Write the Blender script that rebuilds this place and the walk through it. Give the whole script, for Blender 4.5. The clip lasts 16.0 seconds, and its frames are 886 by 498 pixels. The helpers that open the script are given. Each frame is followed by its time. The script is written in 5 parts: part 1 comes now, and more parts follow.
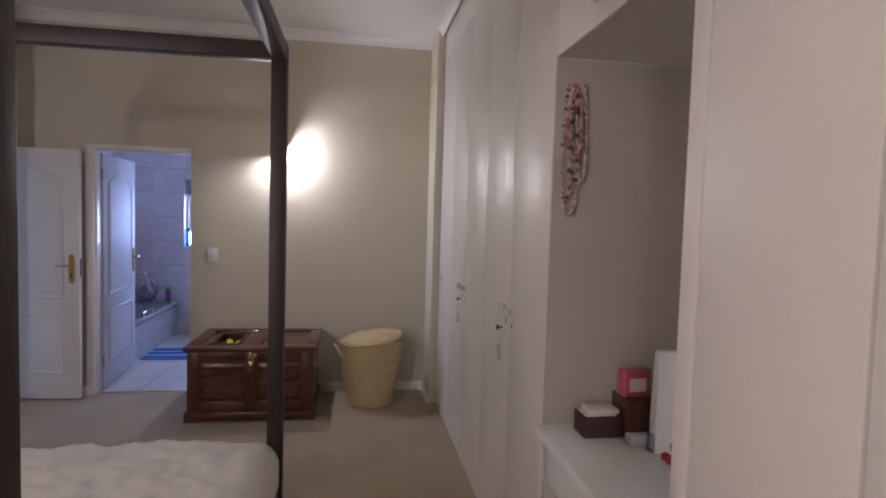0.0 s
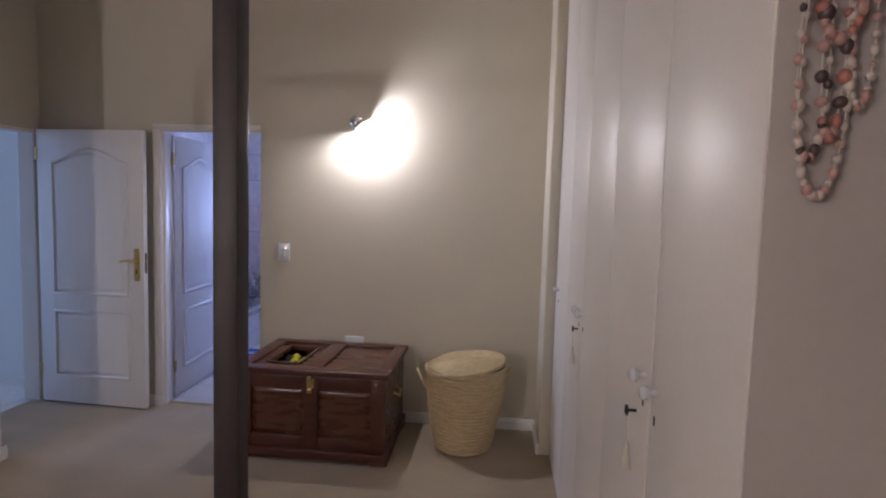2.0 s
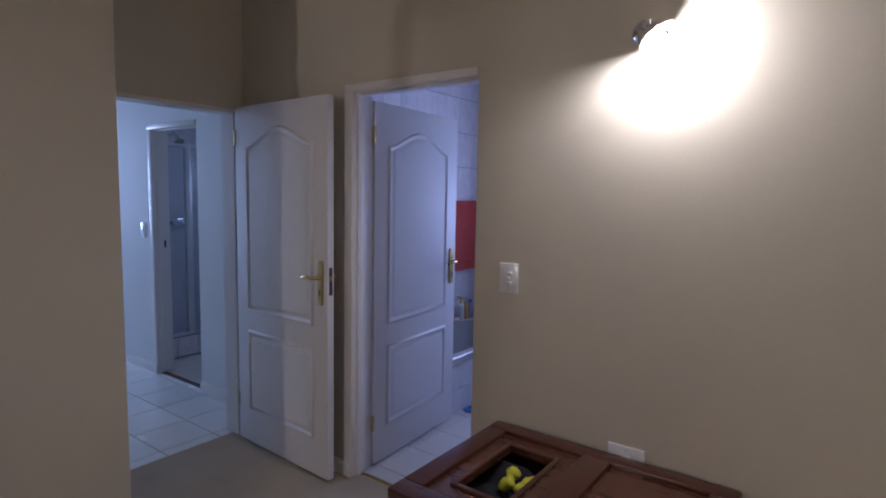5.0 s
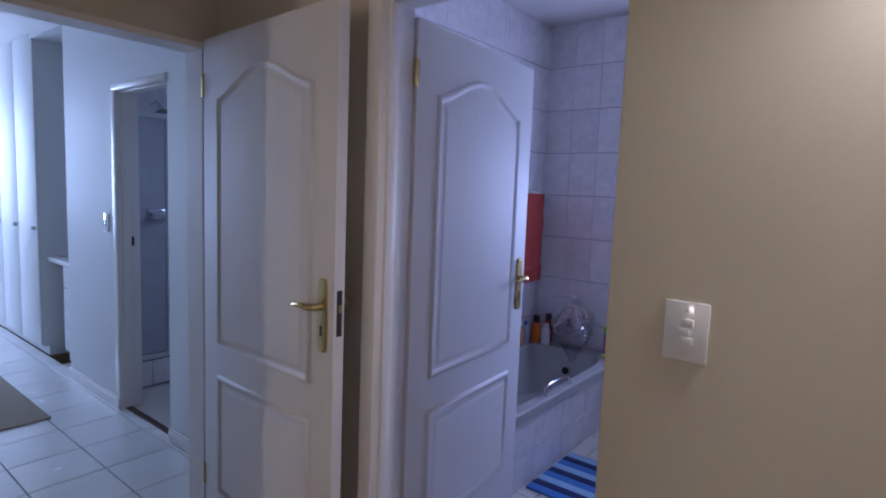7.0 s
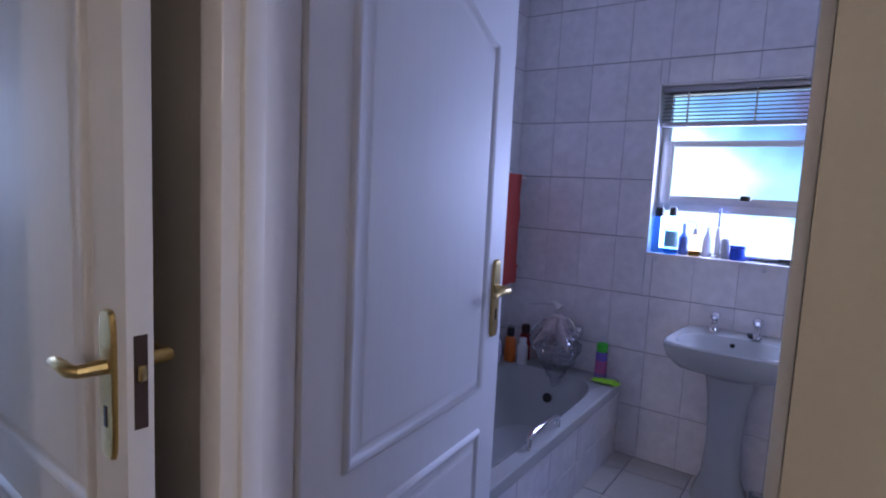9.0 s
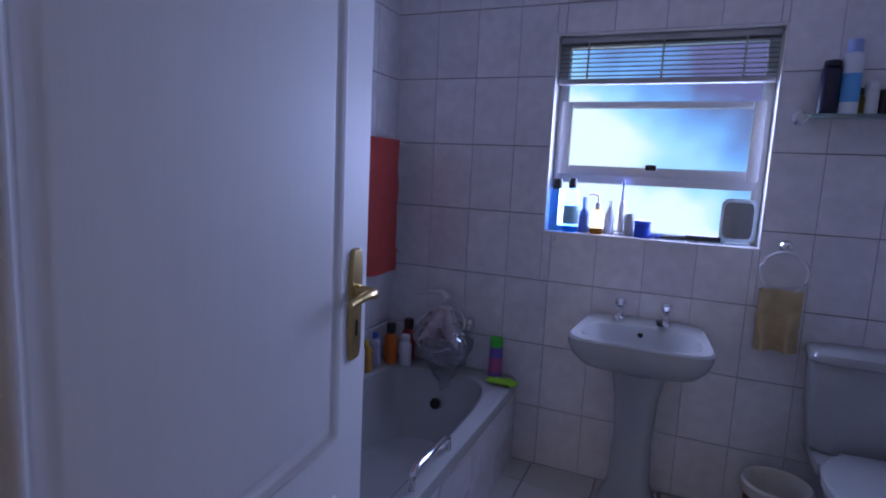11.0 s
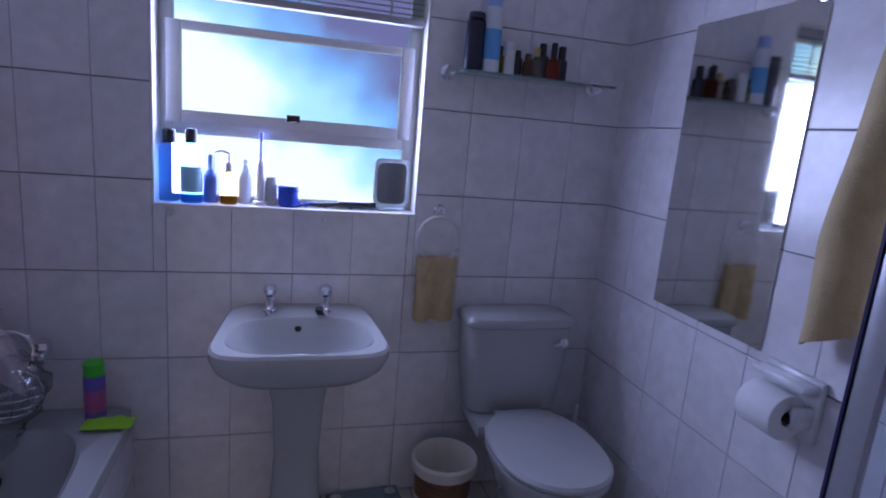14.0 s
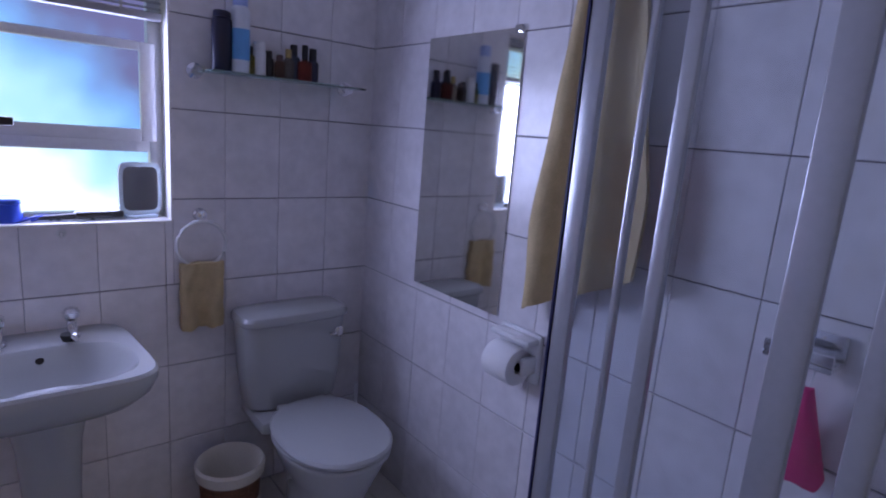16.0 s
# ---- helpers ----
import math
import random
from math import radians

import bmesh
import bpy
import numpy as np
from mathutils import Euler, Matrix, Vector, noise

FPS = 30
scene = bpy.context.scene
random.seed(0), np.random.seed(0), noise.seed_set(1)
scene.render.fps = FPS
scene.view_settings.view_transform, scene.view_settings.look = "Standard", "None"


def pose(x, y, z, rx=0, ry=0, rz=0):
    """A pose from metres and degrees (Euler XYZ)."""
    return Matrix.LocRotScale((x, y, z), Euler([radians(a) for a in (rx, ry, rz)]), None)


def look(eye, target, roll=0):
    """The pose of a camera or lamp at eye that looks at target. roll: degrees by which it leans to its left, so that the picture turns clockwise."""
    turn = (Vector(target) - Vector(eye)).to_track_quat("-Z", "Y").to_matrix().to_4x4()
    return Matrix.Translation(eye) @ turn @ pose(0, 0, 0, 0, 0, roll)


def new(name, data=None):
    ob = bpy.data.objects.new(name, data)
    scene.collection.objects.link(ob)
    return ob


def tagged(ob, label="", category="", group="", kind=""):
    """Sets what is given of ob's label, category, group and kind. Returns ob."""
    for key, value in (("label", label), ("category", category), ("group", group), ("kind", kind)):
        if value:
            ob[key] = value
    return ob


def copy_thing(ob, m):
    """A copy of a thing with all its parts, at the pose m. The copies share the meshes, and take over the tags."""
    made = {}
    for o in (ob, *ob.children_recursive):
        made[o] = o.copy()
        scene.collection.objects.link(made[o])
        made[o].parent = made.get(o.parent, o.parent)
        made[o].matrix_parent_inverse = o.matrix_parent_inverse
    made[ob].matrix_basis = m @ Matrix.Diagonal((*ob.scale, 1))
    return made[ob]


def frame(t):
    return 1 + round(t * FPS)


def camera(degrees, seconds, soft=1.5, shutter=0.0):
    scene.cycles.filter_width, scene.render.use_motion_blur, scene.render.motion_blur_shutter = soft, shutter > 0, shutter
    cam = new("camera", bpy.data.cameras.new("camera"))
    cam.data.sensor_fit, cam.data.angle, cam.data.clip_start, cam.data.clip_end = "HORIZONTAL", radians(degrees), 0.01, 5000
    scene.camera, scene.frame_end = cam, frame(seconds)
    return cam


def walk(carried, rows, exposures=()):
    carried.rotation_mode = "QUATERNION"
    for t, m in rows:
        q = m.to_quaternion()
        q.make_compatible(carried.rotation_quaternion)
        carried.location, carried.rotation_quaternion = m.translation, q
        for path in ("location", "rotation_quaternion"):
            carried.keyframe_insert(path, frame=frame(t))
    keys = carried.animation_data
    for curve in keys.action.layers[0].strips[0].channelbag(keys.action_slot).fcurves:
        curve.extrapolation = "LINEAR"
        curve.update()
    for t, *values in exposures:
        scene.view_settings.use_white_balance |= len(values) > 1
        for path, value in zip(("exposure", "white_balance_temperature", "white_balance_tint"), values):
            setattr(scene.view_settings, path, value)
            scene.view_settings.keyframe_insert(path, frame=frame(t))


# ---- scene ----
cam = camera(77.0, 16.0, soft=2.0)
# seconds, eye, target, roll
PATH = [
    (0, (0.139, 0.016, 1.569), (0.45, 1.988, 1.459), 1.7),
    (0.5, (0.249, 0.288, 1.56), (0.441, 2.274, 1.435), 1.7),
    (1, (0.357, 0.564, 1.557), (0.416, 2.558, 1.422), 1.9),
    (1.5, (0.421, 0.817, 1.568), (0.396, 2.813, 1.431), 2.1),
    (2, (0.473, 1.14, 1.569), (0.276, 3.124, 1.411), 1.7),
    (2.5, (0.498, 1.466, 1.597), (0.096, 3.417, 1.422), 1.5),
    (3, (0.48, 1.771, 1.58), (-0.084, 3.681, 1.402), 1.3),
    (3.5, (0.441, 2.088, 1.584), (-0.324, 3.927, 1.398), 1.2),
    (4, (0.354, 2.376, 1.553), (-0.609, 4.119, 1.366), 1.0),
    (4.5, (0.258, 2.642, 1.544), (-0.833, 4.307, 1.355), 1.0),
    (5, (0.094, 2.952, 1.544), (-1.083, 4.558, 1.349), 1.1),
    (7.5, (-0.91, 3.926, 1.456), (-2.149, 5.484, 1.258), 2.2),
    (8, (-1.028, 4.099, 1.452), (-2.234, 5.682, 1.253), 2.4),
    (8.5, (-1.141, 4.31, 1.422), (-2.313, 5.917, 1.211), 2.7),
    (11, (-1.438, 4.989, 1.351), (-2.211, 6.813, 1.079), 2.8),
    (11.5, (-1.495, 5.122, 1.332), (-2.119, 6.993, 1.002), 3.4),
    (12, (-1.534, 5.322, 1.364), (-1.988, 7.225, 0.951), 3.7),
    (12.5, (-1.53, 5.448, 1.4), (-1.791, 7.381, 0.956), 3.9),
    (13, (-1.593, 5.533, 1.386), (-1.491, 7.487, 0.979), 4.8),
    (13.5, (-1.619, 5.55, 1.383), (-1.265, 7.478, 0.994), 5.0),
    (14, (-1.583, 5.524, 1.395), (-1.047, 7.408, 1.003), 4.9),
    (14.5, (-1.571, 5.503, 1.41), (-0.863, 7.325, 0.995), 4.7),
    (15, (-1.565, 5.476, 1.44), (-0.662, 7.206, 1.013), 4.6),
    (15.5, (-1.594, 5.461, 1.45), (-0.494, 7.077, 1.038), 4.5),
    (16, (-1.624, 5.436, 1.476), (-0.372, 6.942, 1.072), 4.6),
]
EXPOSURES = [(0.0, 0.22, 6050, 10), (2.0, 0.32, 6050, 10), (4.0, 0.22, 6050, 10), (5.2, -0.2, 6000, 10), (7.3, 0.14, 6200, 10), (8.7, 0.14, 6250, 10), (10.8, -0.45, 6250, 10), (12.0, -0.3, 6250, 10), (13.0, -0.15, 6400, 10), (14.5, -0.4, 6600, 11), (15.5, -0.5, 6750, 12), (16.0, -0.2, 6950, 13)]
walk(cam, [(t, look(eye, target, roll)) for t, eye, target, roll in PATH], EXPOSURES)

# ---- plan, metres ----
BACK = 5.017          # bedroom face of the wall towards the bathroom
BATH_S = 5.15         # bathroom face of the same wall
BATH_N = 7.48         # window wall of the bathroom
BATH_E = -0.366       # mirror wall
BATH_W = -2.78        # wall behind the bath
BED_W = -2.385        # left wall of the bedroom
DOOR_W = -2.95        # wall with the door to the hall
WARD = 0.839          # face of the wardrobes
CEIL = 3.13
CEIL_B = 2.69

# ---- world and lights ----
world = bpy.data.worlds.new("world")
scene.world = world
world.use_nodes = True
sky = world.node_tree.nodes.new("ShaderNodeTexSky")
sky.sky_type = "NISHITA"
sky.sun_disc = False
sky.sun_elevation = radians(25)
sky.sun_rotation = radians(40)
world.node_tree.links.new(sky.outputs[0], world.node_tree.nodes["Background"].inputs[0])
world.node_tree.nodes["Background"].inputs[1].default_value = 0.1


def area_lamp(name, eye, target, w, h, power, colour):
    data = bpy.data.lights.new(name, "AREA")
    data.shape, data.size, data.size_y, data.energy, data.color = "RECTANGLE", w, h, power, colour
    ob = new(name, data)
    ob.matrix_world = look(eye, target)
    return ob


def point_lamp(name, x, y, z, power, colour, radius):
    data = bpy.data.lights.new(name, "POINT")
    data.energy, data.color, data.shadow_soft_size = power, colour, radius
    ob = new(name, data)
    ob.location = (x, y, z)
    return ob


BLUE = (0.44, 0.58, 1.0)
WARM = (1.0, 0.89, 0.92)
area_lamp("window_daylight", (-1.57, 7.54, 1.44), (-1.57, 6.0, 1.44), 0.78, 0.60, 26.0, (0.45, 0.53, 1.0))
# Stands for daylight from the hall's far end; the window there is assumed.
area_lamp("hall_daylight", (-9.4, 4.4, 1.7), (-5.0, 4.4, 1.2), 1.3, 1.5, 95.0, BLUE)
# Fill lamp added to brighten the shower room, which has no window or fitting.
area_lamp("shower_room_daylight", (-4.1, 6.88, 1.8), (-4.3, 6.0, 1.3), 0.8, 0.6, 5.0, BLUE)
point_lamp("sconce_bulb_light", -0.466, 4.925, 2.070, 21.0, (1.0, 0.93, 0.98), 0.025)
# Assumed lamp out of view on the rear wall, for the warm room light.
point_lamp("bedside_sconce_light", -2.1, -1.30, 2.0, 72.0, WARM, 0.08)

# ---- materials ----


def mat(name, colour, rough=0.6, metal=0.0, vary=0.06, scale=6.0, fine=60.0, bump=0.1, dist=0.002, coat=0.0, random_tint=0.0, stretch=(1, 1, 1)):
    m = bpy.data.materials.new(name)
    m.use_nodes = True
    n, ln = m.node_tree.nodes, m.node_tree.links
    b = n["Principled BSDF"]
    tc = n.new("ShaderNodeTexCoord")
    mp = n.new("ShaderNodeMapping")
    mp.inputs["Scale"].default_value = stretch
    ln.new(tc.outputs["Object"], mp.inputs[0])
    n1, n2 = n.new("ShaderNodeTexNoise"), n.new("ShaderNodeTexNoise")
    n1.inputs["Scale"].default_value, n2.inputs["Scale"].default_value = scale, fine
    n1.inputs["Detail"].default_value, n2.inputs["Detail"].default_value = 4, 3
    ln.new(mp.outputs[0], n1.inputs["Vector"]), ln.new(mp.outputs[0], n2.inputs["Vector"])
    add = n.new("ShaderNodeMath")
    add.operation = "ADD"
    ln.new(n1.outputs[0], add.inputs[0]), ln.new(n2.outputs[0], add.inputs[1])
    mr = n.new("ShaderNodeMapRange")
    mr.inputs[1].default_value, mr.inputs[2].default_value = 0.6, 1.4
    mr.inputs[3].default_value, mr.inputs[4].default_value = 1 - vary, 1 + vary
    ln.new(add.outputs[0], mr.inputs[0])
    last = mr.outputs[0]
    if random_tint:
        oi = n.new("ShaderNodeObjectInfo")
        shift = n.new("ShaderNodeMath")
        shift.operation, shift.inputs[1].default_value = "MULTIPLY", 37.0
        ln.new(oi.outputs["Random"], shift.inputs[0])
        ln.new(shift.outputs[0], mp.inputs["Location"])
        r2 = n.new("ShaderNodeMapRange")
        r2.inputs[3].default_value, r2.inputs[4].default_value = 1 - random_tint, 1 + random_tint
        ln.new(oi.outputs["Random"], r2.inputs[0])
        mu = n.new("ShaderNodeMath")
        mu.operation = "MULTIPLY"
        ln.new(last, mu.inputs[0]), ln.new(r2.outputs[0], mu.inputs[1])
        last = mu.outputs[0]
    vm = n.new("ShaderNodeVectorMath")
    vm.operation = "SCALE"
    vm.inputs[0].default_value = colour
    ln.new(last, vm.inputs["Scale"])
    ln.new(vm.outputs[0], b.inputs["Base Color"])
    b.inputs["Metallic"].default_value = metal
    b.inputs["Coat Weight"].default_value = coat
    rr = n.new("ShaderNodeMapRange")
    rr.inputs[3].default_value, rr.inputs[4].default_value = max(0.02, rough - 0.06), min(1, rough + 0.06)
    ln.new(n1.outputs[0], rr.inputs[0]), ln.new(rr.outputs[0], b.inputs["Roughness"])
    if bump:
        bp = n.new("ShaderNodeBump")
        bp.inputs["Strength"].default_value, bp.inputs["Distance"].default_value = bump, dist
        ln.new(n2.outputs[0], bp.inputs["Height"]), ln.new(bp.outputs[0], b.inputs["Normal"])
    return m


def clear(name, colour, rough=0.0, trans=1.0, ior=1.45):
    m = bpy.data.materials.new(name)
    m.use_nodes = True
    b = m.node_tree.nodes["Principled BSDF"]
    b.inputs["Base Color"].default_value = (*colour, 1)
    b.inputs["Roughness"].default_value = rough
    b.inputs["Transmission Weight"].default_value = trans
    b.inputs["IOR"].default_value = ior
    return m


def glow(name, colour, strength):
    m = bpy.data.materials.new(name)
    m.use_nodes = True
    b = m.node_tree.nodes["Principled BSDF"]
    b.inputs["Base Color"].default_value = (*colour, 1)
    b.inputs["Emission Color"].default_value = (*colour, 1)
    b.inputs["Emission Strength"].default_value = strength
    return m


PAINT = mat("cream_wall_paint", (0.60, 0.55, 0.445), 0.75, vary=0.03, scale=1.5, fine=140, bump=0.12)
HALLP = mat("white_hall_paint", (0.74, 0.75, 0.74), 0.55, vary=0.03, scale=1.5, fine=120, bump=0.1)
CEILM = mat("white_ceiling_paint", (0.78, 0.75, 0.74), 0.85, vary=0.02, scale=2, fine=90, bump=0.1)
CARPET = mat("beige_carpet", (0.43, 0.35, 0.25), 0.95, vary=0.16, scale=2.5, fine=420, bump=0.9, dist=0.006)
TRIM = mat("white_gloss_trim", (0.78, 0.75, 0.72), 0.32, vary=0.03, scale=3, fine=50, bump=0.05)
DOORW = mat("white_door_enamel", (0.76, 0.75, 0.75), 0.58, vary=0.025, scale=3, fine=30, bump=0.05, stretch=(14, 14, 0.6))
WARDM = mat("cream_wardrobe_enamel", (0.74, 0.69, 0.64), 0.42, vary=0.025, scale=1.5, fine=60, bump=0.03)
# Wardrobe cream darkened by a third: the niche's shade is in the colour.
NICHE_SHADED = mat("shaded_niche_board", (0.50, 0.45, 0.42), 0.6, vary=0.03, scale=2, fine=60, bump=0.08)
DARKWOOD = mat("dark_stained_wood", (0.018, 0.008, 0.007), 0.5, vary=0.4, scale=5, fine=40, bump=0.2, stretch=(8, 8, 1))
CHESTW = mat("mahogany_chest_wood", (0.078, 0.024, 0.014), 0.30, vary=0.3, scale=5, fine=36, bump=0.2, stretch=(1, 7, 7), coat=0.2)
CHESTP = mat("mahogany_panel_wood", (0.090, 0.030, 0.016), 0.28, vary=0.35, scale=4, fine=30, bump=0.15, stretch=(1, 6, 6), coat=0.3)
QUILT = mat("white_quilt_cotton", (0.74, 0.71, 0.68), 0.9, vary=0.10, scale=16, fine=300, bump=0.5, dist=0.004)
WICKER = mat("woven_straw", (0.58, 0.46, 0.27), 0.7, vary=0.25, scale=20, fine=160, bump=0.6, dist=0.003, stretch=(1, 1, 3))
BRASS = mat("worn_brass", (0.56, 0.42, 0.18), 0.30, 1.0, vary=0.15, scale=30, fine=200, bump=0.05)
CHROME = mat("chrome", (0.78, 0.78, 0.80), 0.12, 1.0, vary=0.05, bump=0.0)
BLACKM = mat("dark_metal", (0.03, 0.025, 0.022), 0.4, 0.6, bump=0.05)
PORC = mat("white_porcelain", (0.74, 0.75, 0.76), 0.12, vary=0.015, scale=2, bump=0.0, coat=0.5)
TILE = mat("marbled_white_wall_tile", (0.77, 0.75, 0.77), 0.20, vary=0.11, scale=9, fine=22, bump=0.04, random_tint=0.04)
SANI = mat("pale_grey_sanitary_ware", (0.43, 0.44, 0.435), 0.14, vary=0.015, scale=2, bump=0.0, coat=0.4)
GROUT = mat("grey_grout", (0.20, 0.19, 0.21), 0.9, vary=0.15, fine=200, bump=0.3)
FTILE = mat("cream_floor_tile", (0.66, 0.63, 0.58), 0.30, vary=0.06, scale=5, fine=40, bump=0.05, random_tint=0.04)
HTILE = mat("white_hall_tile", (0.72, 0.72, 0.70), 0.25, vary=0.05, scale=5, fine=40, bump=0.05, random_tint=0.04)
ALU = mat("satin_white_aluminium", (0.70, 0.71, 0.73), 0.35, 0.25, vary=0.05, scale=6, fine=80, bump=0.05)
SHALU = mat("satin_grey_aluminium", (0.46, 0.47, 0.50), 0.32, 0.5, vary=0.05, scale=6, fine=80, bump=0.05)
SLATM = mat("grey_blind_slat", (0.38, 0.38, 0.40), 0.4, 0.3, vary=0.08, bump=0.0)
MIRROR = mat("mirror_silver", (0.86, 0.88, 0.87), 0.02, 1.0, vary=0.0, bump=0.0)
GLASS = clear("clear_glass", (0.93, 0.98, 0.97))


def thin_glass(name, colour, gloss, rough):
    """A thin sheet: mostly clear, with a glossy reflection that grows at a slant."""
    m = bpy.data.materials.new(name)
    m.use_nodes = True
    n, ln = m.node_tree.nodes, m.node_tree.links
    tr, gl, mx, fr, mu = n.new("ShaderNodeBsdfTransparent"), n.new("ShaderNodeBsdfGlossy"), n.new("ShaderNodeMixShader"), n.new("ShaderNodeLayerWeight"), n.new("ShaderNodeMath")
    tr.inputs[0].default_value = (*colour, 1)
    gl.inputs["Roughness"].default_value = rough
    pw = n.new("ShaderNodeMath")
    pw.operation, pw.inputs[1].default_value = "POWER", 4.0
    fr.inputs[0].default_value = 0.5
    mu.operation, mu.inputs[1].default_value, mu.inputs[2].default_value = "MULTIPLY_ADD", 0.55 * gloss, 0.03 * gloss
    ln.new(fr.outputs["Facing"], pw.inputs[0]), ln.new(pw.outputs[0], mu.inputs[0]), ln.new(mu.outputs[0], mx.inputs[0])
    ln.new(tr.outputs[0], mx.inputs[1]), ln.new(gl.outputs[0], mx.inputs[2])
    ln.new(mx.outputs[0], n["Material Output"].inputs[0])
    return m


SHGLASS = thin_glass("shower_glass", (0.93, 0.95, 0.97), 1.0, 0.05)
FROST = clear("frosted_window_glass", (0.92, 0.97, 1.0), 0.22, 1.0, 1.2)
PLASTICBAG = thin_glass("clear_plastic_film", (0.84, 0.84, 0.86), 1.8, 0.16)
RED = mat("red_terry_towel", (0.40, 0.055, 0.045), 0.95, vary=0.18, scale=30, fine=380, bump=0.9, dist=0.004)
YELLOW = mat("yellow_terry_towel", (0.58, 0.45, 0.25), 0.95, vary=0.18, scale=25, fine=380, bump=0.9, dist=0.004)
CLOTH = mat("pale_pink_net_cloth", (0.50, 0.43, 0.43), 0.9, vary=0.15, scale=30, fine=260, bump=0.6, dist=0.003)
PAPER = mat("white_paper", (0.80, 0.80, 0.80), 0.9, vary=0.03, fine=200, bump=0.2)
RUSH = mat("brown_wicker", (0.16, 0.07, 0.035), 0.7, vary=0.4, scale=40, fine=160, bump=0.6, dist=0.003)
LINER = mat("cream_cloth_liner", (0.62, 0.58, 0.50), 0.9, vary=0.1, fine=200, bump=0.3)
BULB = glow("lamp_bulb", (1.0, 0.92, 0.86), 60.0)
_flat = {}
BLK_RUBBER = mat("black_rubber", (0.015, 0.015, 0.016), 0.6, vary=0.1, bump=0.05)


def plain(r, g, b, rough=0.35):
    """Moulded plastic or packaging of one colour."""
    key = (r, g, b, rough)
    if key not in _flat:
        _flat[key] = mat("plastic", (r, g, b), rough, vary=0.05, scale=20, fine=120, bump=0.03)
    return _flat[key]


def tint(r, g, b):
    key = ("t", r, g, b)
    if key not in _flat:
        _flat[key] = clear("tinted_bottle_plastic", (r, g, b), 0.08, 0.8, 1.3)
    return _flat[key]


# ---- mesh helpers ----


def box(bm, x0, x1, y0, y1, z0, z1, bevel=0.0, seg=2):
    r = bmesh.ops.create_cube(bm, size=1.0)
    vs = r["verts"]
    bmesh.ops.scale(bm, vec=(x1 - x0, y1 - y0, z1 - z0), verts=vs)
    bmesh.ops.translate(bm, vec=((x0 + x1) / 2, (y0 + y1) / 2, (z0 + z1) / 2), verts=vs)
    if bevel:
        es = list({e for v in vs for e in v.link_edges})
        bmesh.ops.bevel(bm, geom=es, offset=bevel, segments=seg, affect="EDGES", profile=0.5)
    return bm


def boxes(*rows, bevel=0.0):
    bm = bmesh.new()
    for r in rows:
        box(bm, *r, bevel=bevel)
    return bm


def loft(bm, rings, cap0=True, cap1=True, closed=True):
    vr = [[bm.verts.new(p) for p in ring] for ring in rings]
    n = len(vr[0])
    for a, b in zip(vr, vr[1:]):
        for i in range(n if closed else n - 1):
            j = (i + 1) % n
            try:
                bm.faces.new((a[i], a[j], b[j], b[i]))
            except ValueError:
                pass
    if cap0 and closed:
        bm.faces.new(vr[0][::-1])
    if cap1 and closed:
        bm.faces.new(vr[-1])
    bmesh.ops.recalc_face_normals(bm, faces=bm.faces)
    return bm


def oval(cx, cy, a, b, z, p=2.0, n=40, taper=0.0):
    out = []
    for i in range(n):
        t = 2 * math.pi * i / n
        c, s = math.cos(t), math.sin(t)
        x = math.copysign(abs(c) ** (2 / p), c)
        y = math.copysign(abs(s) ** (2 / p), s)
        out.append((cx + a * x * (1 - taper * y), cy + b * y, z))
    return out


def lathe(bm, profile, x=0, y=0, n=20, cap0=True, cap1=True):
    return loft(bm, [oval(x, y, max(r, 1e-4), max(r, 1e-4), z, n=n) for r, z in profile], cap0, cap1)


def tube(bm, pts, r, n=10, closed=False):
    pts = [Vector(p) for p in pts]
    rings = []
    m = len(pts)
    for i, p in enumerate(pts):
        a = pts[(i - 1) % m] if closed or i else p
        b = pts[(i + 1) % m] if closed or i < m - 1 else p
        d = (b - a).normalized()
        side = d.cross(Vector((0, 0, 1)) if abs(d.z) < 0.9 else Vector((1, 0, 0))).normalized()
        up = side.cross(d)
        rr = r[i] if isinstance(r, (list, tuple)) else r
        rings.append([tuple(p + rr * (math.cos(2 * math.pi * k / n) * side + math.sin(2 * math.pi * k / n) * up)) for k in range(n)])
    if closed:
        rings.append(rings[0])
    return loft(bm, rings, not closed, not closed)


def link(name, bm, material, smooth=True, angle=35):
    me = bpy.data.meshes.new(name)
    if smooth:
        for f in bm.faces:
            f.smooth = True
        for e in bm.edges:
            if len(e.link_faces) == 2 and e.calc_face_angle(0) > radians(angle):
                e.smooth = False
    bm.to_mesh(me)
    bm.free()
    me.materials.append(material)
    return new(name, me)


def part(name, bm, material, parent=None, label="", smooth=True):
    ob = link(name, bm, material, smooth)
    if parent is not None:
        ob.parent = parent
    if label:
        ob["label"] = label
    return ob


def thing(name, label, category, x=0, y=0, z=0, rz=0, group=""):
    ob = new(name)
    ob.empty_display_size = 0.1
    ob.matrix_basis = pose(x, y, z, 0, 0, rz)
    return tagged(ob, label, category, group)


def structure(name, bm, material, label, category):
    return tagged(link(name, bm, material, False), label, category, "", "structure")


